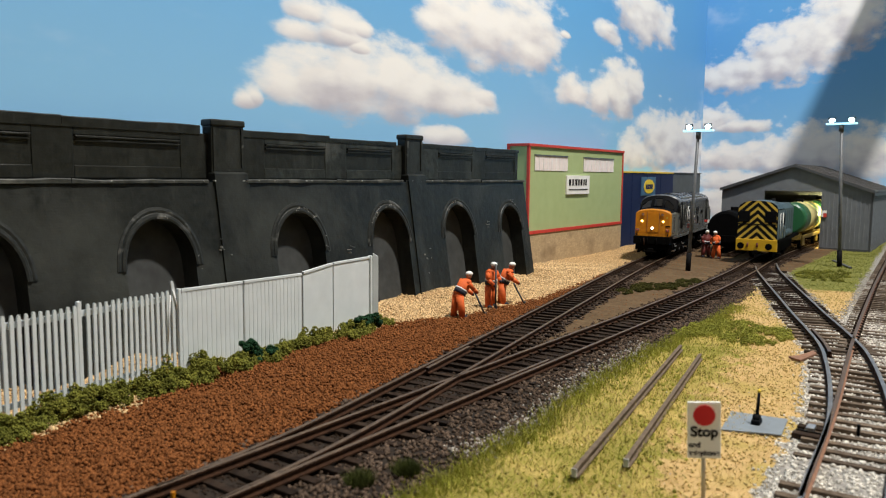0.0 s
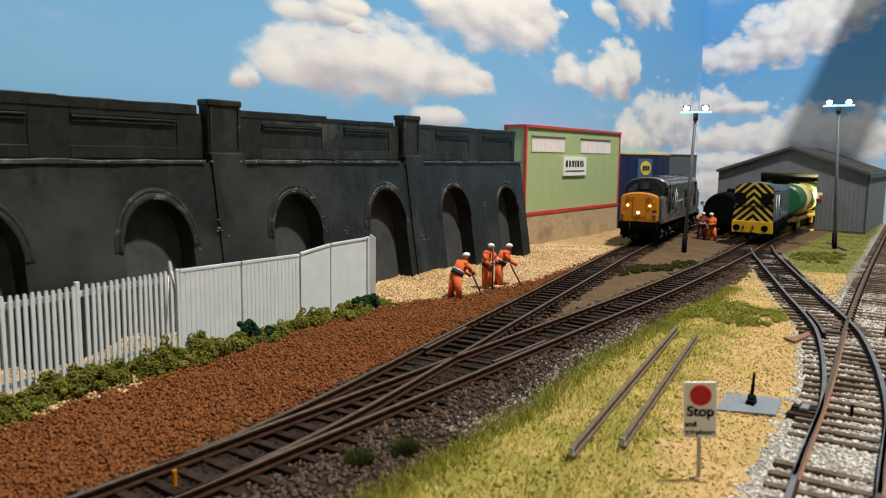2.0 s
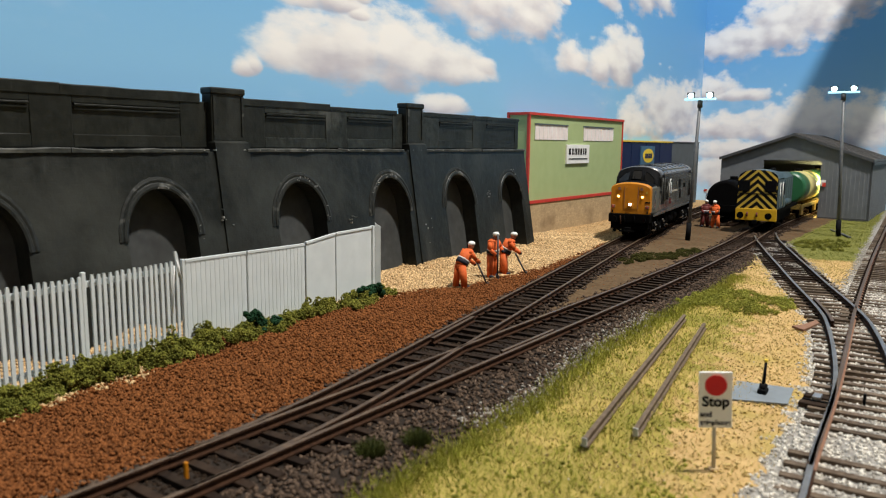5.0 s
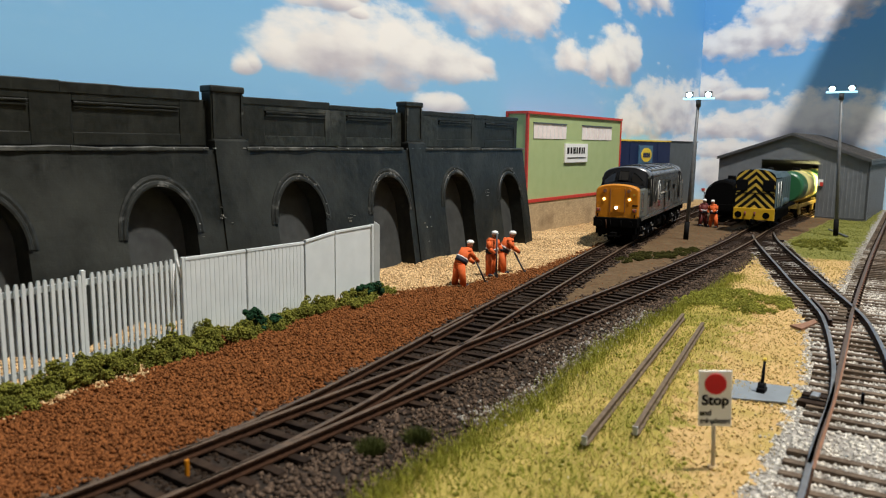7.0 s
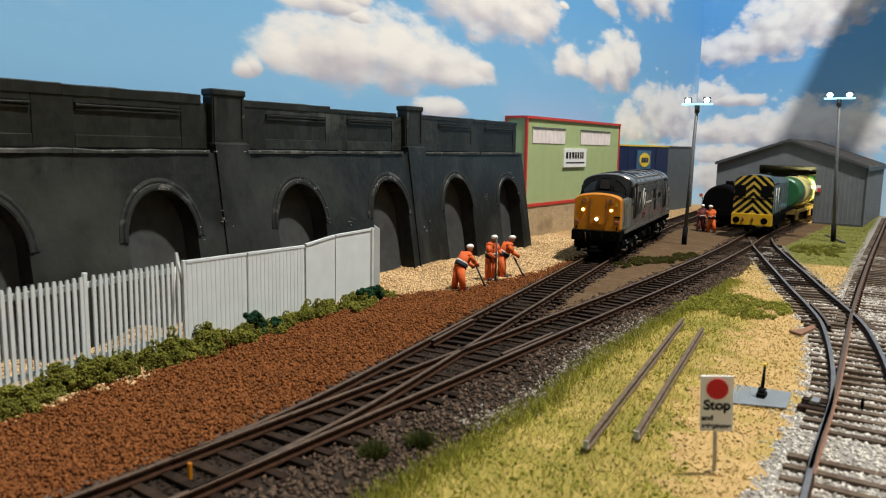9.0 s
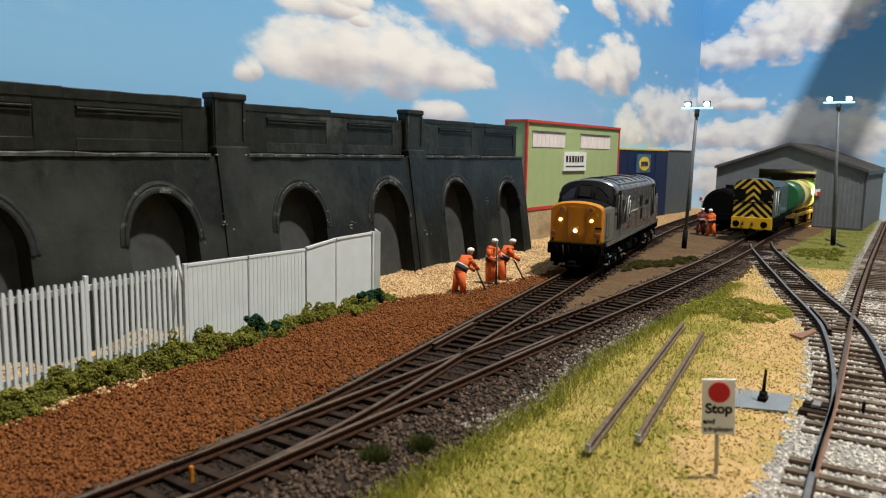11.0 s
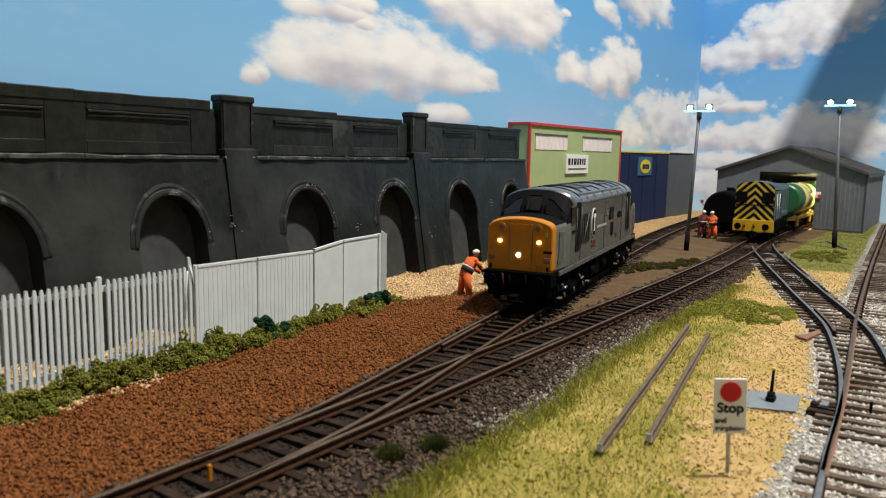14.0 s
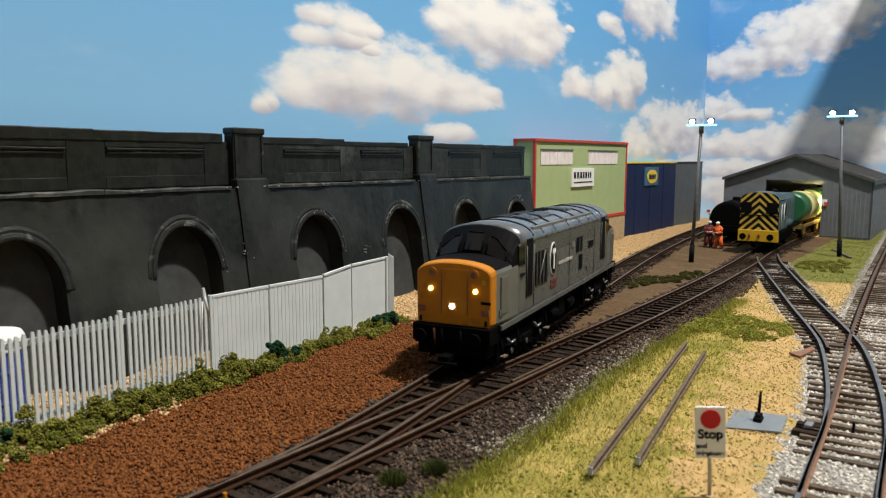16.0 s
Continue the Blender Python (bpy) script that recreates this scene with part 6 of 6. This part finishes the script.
# ---- small yard things ----
def stop_sign():
    t = tagged(empty("stop_sign", pose(-0.0448, 0.1752, 0, 0, -2.6, 29)), "white stop board with red disc on a thin post", "sign")
    part("post", rod(B(), (0, 0, GROUND - 0.001), (0, 0, 0.0200), 0.00050, n=10), M_PALE_POST, t)
    bd = part("board", box(B(), -0.0038, 0.0038, -0.0011, -0.0005, 0.0077, 0.0214, bev=0.00015), M_BOARD, t)
    part("disc", rod(B(), (0, -0.0014, 0.0182), (0, -0.0009, 0.0182), 0.0025, n=28), M_DISC, bd, "red disc")
    face = lambda z: pose(0, -0.00118, z, 90, 0, 0)
    text_mesh("lettering", "Stop", 0.0034, M_BLACK, bd, face(0.0141), "black word Stop")
    text_mesh("lettering", "and", 0.0019, M_BLACK, bd, pose(-0.0022, -0.00118, 0.0110, 90, 0, 0))
    text_mesh("lettering", "telephone", 0.0017, M_BLACK, bd, face(0.0090))
    part("footing", box(B(), -0.0012, 0.0012, -0.0012, 0.0012, GROUND - 0.001, GROUND + 0.0009, bev=0.0004), M_SAND, t)


stop_sign()


def point_lever():
    t = tagged(empty("point_lever"), "black hand lever on a blue-grey metal plate", "lever")
    part("plate", prism(B(), [(-0.0556, 0.2285, -0.0034), (-0.0397, 0.2350, -0.0034), (-0.0412, 0.2520, -0.0034), (-0.0580, 0.2488, -0.0034)], (0, 0, 0.0005)), M_PLATE, t)
    part("pivot", rod(B(), (-0.0492, 0.2410, -0.0012), (-0.0472, 0.2410, -0.0012), 0.0014, n=14), M_BLACK, t)
    part("base_block", box(B(), -0.0495, -0.0469, 0.2390, 0.2430, -0.0030, -0.0014, bev=0.0003), M_BLACK, t)
    part("handle", rod(B(), (-0.0482, 0.241, -0.0006), (-0.0481, 0.242, 0.0070), 0.00060, 0.00042, n=10), M_BLACK, t)
    part("grip", rod(B(), (-0.0481, 0.242, 0.0070), (-0.0481, 0.242, 0.0078), 0.0005, n=10), M_YELLOW, t)


point_lever()
for (x0, y0), (x1, y1) in (((-0.0750, 0.1675), (-0.1000, 0.3240)), ((-0.0670, 0.1820), (-0.0880, 0.3130))):
    bm = B()
    d = Vector((x1 - x0, y1 - y0, 0)).normalized()
    nx, ny = d.y, -d.x
    loft(bm, [[(x + u * 0.95 * nx, y + u * 0.95 * ny, w * 0.95 - 0.0004) for u, w in RAIL_PROFILE] for x, y in ((x0, y0), (x1, y1))])
    for e in (0,):
        box(bm, x0 - 0.0007, x0 + 0.0007, y0 - 0.0003, y0 + 0.0003, -0.0026, -0.0004, mi=1)
    tagged(link("spare_rail", bm, [M_OLDRAIL, M_CHIP]), "length of old brown rail lying in the grass", "rail", group="spare rails")


def tie_bar():
    t = tagged(empty("point_tie_bar"), "black tie bar and detector box beside the turnout blades", "turnout part")
    part("timber", box(B(), -0.0372, -0.0295, 0.2365, 0.2397, -0.0040, -0.0020, bev=0.0003), M_SLEEPER, t)
    part("timber", box(B(), -0.0372, -0.0295, 0.2443, 0.2475, -0.0040, -0.0020, bev=0.0003), M_SLEEPER, t)
    part("bar", box(B(), -0.0370, -0.0290, 0.2416, 0.2424, -0.0030, -0.0022, bev=0.0002), M_BLACK, t)
    part("stud", box(B(), -0.0342, -0.0318, 0.2405, 0.2450, -0.0020, -0.0008, bev=0.0003), M_STEEL, t, "bright steel block")
    part("detector", box(B(), -0.0212, -0.0204, 0.2460, 0.2475, -0.0024, 0.0010), M_BLACK, t)


tie_bar()
tagged(link("yellow_marker", box(B(), -0.1420, -0.1411, 0.0955, 0.0965, -0.0036, 0.0006, bev=0.0002), M_LOCO_Y), "tiny yellow marker post between the rails", "marker post")
tagged(link("rusty_bracket", prism(B(), [(-0.0585, 0.3395, -0.0030), (-0.0530, 0.3350, -0.0030), (-0.0498, 0.3530, -0.0030), (-0.0520, 0.3580, -0.0030), (-0.0550, 0.3450, -0.0030)], (0, 0, 0.0009)), M_RAIL_RED), "rusty brown bracket lying by the rails", "bracket")


def barrel():
    t = tagged(empty("barrel", pose(-0.2535, 0.0890, -0.0045)), "blue barrel with white top standing behind the fence", "barrel")
    prof = [(0.0088, 0.0), (0.0092, 0.001), (0.0090, 0.008), (0.0094, 0.009), (0.0090, 0.010), (0.0090, 0.018), (0.0094, 0.019), (0.0090, 0.020), (0.0089, 0.0255)]
    n = 26
    part("drum", loft(B(), [[(r * math.cos(2 * math.pi * i / n), r * math.sin(2 * math.pi * i / n), z) for i in range(n)] for r, z in prof]), M_BLUE, t)
    part("lid", loft(B(), [[(r * math.cos(2 * math.pi * i / n), r * math.sin(2 * math.pi * i / n), z) for i in range(n)] for r, z in ((0.0090, 0.0256), (0.0094, 0.0262), (0.0094, 0.0300), (0.0085, 0.0316), (0.0060, 0.0322))]), M_WHITE, t, "white lid")


barrel()


# ---- painted figurines ----
def figurine(x, y, rz, stoop, label, arms, suit=M_ORANGE):
    """A simple moulded figure in overalls and helmet, one mesh."""
    b = B()
    zg = float(height(x, y)) + 0.0004
    hip, neck = Vector((0, 0, 0.0108)), Vector((0, -0.0085 * stoop, 0.0190 - 0.0030 * stoop))
    for s in (-1, 1):
        rod(b, (s * 0.0028, 0.0010 * s, 0.0), (s * 0.0015, 0.0, 0.0108), 0.0015, 0.0021, n=10, mi=0)
        ball(b, (s * 0.0029, -0.0008 + 0.0010 * s, 0.0006), 0.0012, 0.0022, 0.0008, mi=2)
    ball(b, hip, 0.0031, 0.0026, 0.0022, mi=0)
    rod(b, hip, neck, 0.0029, 0.0033, n=12, mi=0)
    mid = hip.lerp(neck, 0.40)
    rod(b, hip.lerp(neck, 0.12), mid, 0.00325, 0.00335, n=12, mi=2)
    rod(b, mid, hip.lerp(neck, 0.48), 0.0034, 0.0034, n=12, mi=3)
    ball(b, neck, 0.0036, 0.0026, 0.0016, mi=0)
    head = neck + Vector((0, -0.0012 - 0.001 * stoop, 0.0028))
    ball(b, head, 0.0014, 0.0016, 0.0018, mi=4)
    ball(b, head + Vector((0, -0.0002, 0.0010)), 0.0017, 0.0020, 0.0013, mi=1)
    for s, hand in zip((-1, 1), arms):
        sh = neck + Vector((s * 0.0033, 0, -0.0004))
        elbow = sh.lerp(Vector(hand), 0.5) + Vector((s * 0.0012, 0.0006, -0.0006))
        rod(b, sh, elbow, 0.0012, 0.0011, n=8, mi=0)
        rod(b, elbow, hand, 0.0011, 0.0009, n=8, mi=0)
        ball(b, hand, 0.0009, 0.0009, 0.0009, mi=2, u=8, v=6)
    b.transform(pose(x, y, zg, 0, 0, rz) @ Matrix.Diagonal((1.1, 1.1, 1.12, 1)))
    return tagged(link("figurine", b, [suit, M_HELMET, M_NAVY_W, M_WHITE, M_TINT]), label, "figurine", group="painted track worker figurines")


def tool(x, y, rz, p0, p1, label):
    b = B()
    zg = float(height(x, y))
    rod(b, p0, p1, 0.00052, n=8)
    q = Vector(p0)
    box(b, q.x - 0.0011, q.x + 0.0011, q.y - 0.0004, q.y + 0.0004, q.z - 0.0004, q.z + 0.0022, bev=0.0002)
    b.transform(pose(x, y, zg, 0, 0, rz))
    tagged(link("shovel", b, M_SHED_TRIM), label, "shovel", group="tools of the figurines")


figurine(-0.2240, 0.3265, 156, 0.52, "bending orange-clad toy figure with white helmet", ((-0.001, -0.0105, 0.0118), (0.002, -0.0098, 0.0106)))
tool(-0.2240, 0.3265, 142, (0.0008, -0.0165, 0.0), (0.0005, -0.0095, 0.0145), "dark long-handled shovel leaning on the gravel")
figurine(-0.2245, 0.3600, 80, 0.10, "upright orange-clad toy figure with white helmet", ((-0.002, -0.0045, 0.0120), (0.0036, -0.0040, 0.0135)))
tool(-0.2245, 0.3600, 20, (0.0042, -0.0045, 0.0), (0.0040, -0.0040, 0.0260), "pale long pole standing on the gravel")
figurine(-0.2270, 0.3770, 120, 0.42, "stooping orange-clad toy figure with white helmet", ((-0.001, -0.0090, 0.0115), (0.002, -0.0090, 0.0110)))
tool(-0.2270, 0.3770, 115, (0.0005, -0.0140, 0.0), (0.0005, -0.0070, 0.0130), "dark long-handled shovel leaning on the gravel")
# reddish suit, with the shade by the shed put into its dark colour
figurine(-0.2125, 0.7330, 30, 0.15, "red-clad toy figure beside the black wagon, suit darkened for shade", ((-0.002, -0.004, 0.012), (0.003, -0.004, 0.012)), M_PLATE_RED)
figurine(-0.2010, 0.7280, -20, 0.1, "orange-clad toy figure standing by the shunter", ((-0.003, -0.004, 0.012), (0.002, -0.0045, 0.013)))


# ---- foam bushes ----
def clump(name, spots, dens, size, material, label, lump=(0.0008, 0.0021)):
    """Foam foliage: torn lumps of crumbs heaped round each spot (x, y, rx, ry, h)."""
    out = []
    for x, y, rx, ry, h in spots:
        m = 11
        a, r = rng.uniform(0, 6.283, m), np.sqrt(rng.uniform(0, 1, m))
        cx, cy = x + rx * r * np.cos(a), y + ry * r * np.sin(a)
        cz = height(cx, cy) + h * rng.uniform(0.15, 0.85, m) * np.sqrt(np.clip(1 - r**2, 0, 1)) ** 0.7
        rad = rng.uniform(*lump, m)
        n = max(2, int(dens / m))
        d = rng.normal(size=(m, n, 3))
        d /= np.linalg.norm(d, axis=2, keepdims=True)
        q = np.stack([cx, cy, cz], 1)[:, None] + d * (rad[:, None] * rng.uniform(0.75, 1.05, (m, n)))[..., None]
        out.append(q.reshape(-1, 3))
    q = np.concatenate(out)
    return granules(name, q[q[:, 2] > GROUND - 0.0005], size * 0.6, size * 1.3, material, label, "bush")


for k, y in enumerate(np.arange(0.066, 0.287, 0.0062)):
    big = (0.85, 1.15, 0.95, 1.3, 0.8, 1.05)[k % 6] * (1.1 if y < 0.19 else 0.85)
    x = fence_x(y) + 0.0045 + rng.uniform(0, 0.0075)
    clump("verge_bush", [(x + rng.normal(0, 0.003), y + rng.normal(0, 0.003), rng.uniform(0.0020, 0.0040) * big, rng.uniform(0.0026, 0.0046) * big, rng.uniform(0.0022, 0.0086) * big) for _ in range(4)], 560 * big, 0.00042, M_BUSH, "low olive-green foam bush along the fence")
clump("dark_bush", [(fence_x(0.194) + 0.0080, 0.192, 0.0045, 0.007, 0.0115), (fence_x(0.2) + 0.0085, 0.201, 0.0045, 0.006, 0.0095)], 1200, 0.00055, M_BUSH_DK, "small dark green bush at the fence foot")
clump("dark_bush", [(fence_x(0.268) + 0.0090, 0.264, 0.0045, 0.007, 0.0120), (fence_x(0.28) + 0.0085, 0.276, 0.0045, 0.006, 0.0110)], 1200, 0.00055, M_BUSH_DK, "small dark green bush at the fence end")
clump("dark_bush", [(fence_x(0.078) + 0.006, 0.078, 0.004, 0.005, 0.0075)], 700, 0.00055, M_BUSH_DK, "small dark green bush at the fence foot")


def patch(x, y, rx, ry, n, label, size=0.004, material=M_BUSH):
    spots = []
    for _ in range(n):
        a, r = rng.uniform(0, 6.283), math.sqrt(rng.uniform(0, 1))
        k = rng.uniform(0.35, 1.0)
        spots.append((x + rx * r * math.cos(a), y + ry * r * math.sin(a), size * k, size * 1.6 * k, 0.0030 * k))
    clump("grass_patch", spots, 200, 0.00038, material, label, (0.0005, 0.0013))


patch(-0.0890, 0.382, 0.024, 0.026, 90, "mossy olive patch in the straw grass", material=M_MOSS_L)
patch(-0.1080, 0.374, 0.010, 0.018, 24, "mossy olive patch in the straw grass", material=M_MOSS_L)
patch(-0.1840, 0.488, 0.010, 0.028, 34, "dark mossy patch between the tracks", 0.0026, M_MOSS)
patch(-0.1705, 0.528, 0.010, 0.036, 44, "dark mossy patch between the tracks", 0.0026, M_MOSS)
patch(-0.0950, 0.655, 0.022, 0.040, 50, "mossy patch by the yard lamp", 0.003)
for x, y in ((-0.1110, 0.1440), (-0.1160, 0.1315)):
    n = 1500
    a, r = rng.uniform(0, 6.283, n), 0.0030 * np.sqrt(rng.uniform(0, 1, n))
    fibres("grass_tuft", np.stack([x + r * np.cos(a), y + r * np.sin(a), np.full(n, GROUND)], 1), 0.0042, M_TUFT, "small dark green tuft on the ballast", 0.5)


# ---- what moves ----
LOCO_TIMES = [(0.0, 0.6585), (0.5, 0.6478), (1.0, 0.6373), (1.5, 0.6270), (2.0, 0.6155), (2.5, 0.6055), (3.0, 0.5970), (3.5, 0.5905), (4.0, 0.5845), (5.2, 0.5650),
              (6.5, 0.5373), (7.0, 0.5242), (7.5, 0.5100), (8.0, 0.4945), (8.5, 0.4785), (9.0, 0.4635), (10.2, 0.4300), (11.5, 0.3893), (12.0, 0.3705), (12.5, 0.3512), (13.0, 0.3312), (13.5, 0.3118), (14.0, 0.2928),
              (14.5, 0.2740), (15.0, 0.2548), (15.5, 0.2355), (16.0, 0.2160)]


def motions():
    rows = []
    for t, y in LOCO_TIMES:
        # both bogies follow the rails
        y1, y2 = y + 0.038, y + 0.166
        x1, x2 = (float(line_a(max(q, 0.30))) - 0.1915 * min(0.0, q - 0.30) for q in (y1, y2))
        k = (x2 - x1) / (y2 - y1)
        rows.append((t, pose(x1 - k * (y1 - y), y, 0, 0, 0, -math.degrees(math.atan(k)))))
    walk(LOCO, rows)
    ts, ys = zip(*LOCO_TIMES)
    for ws, yc in WHEELSETS:
        rows = []
        for k in range(97):
            t = 16.0 * k / 96
            run = (ys[0] - float(np.interp(t, ts, ys))) * 1.018
            rows.append((t, Matrix.Translation((0, yc, 0.0066)) @ Matrix.Rotation(run / 0.0066, 4, "X")))
        walk(ws, rows)


motions()
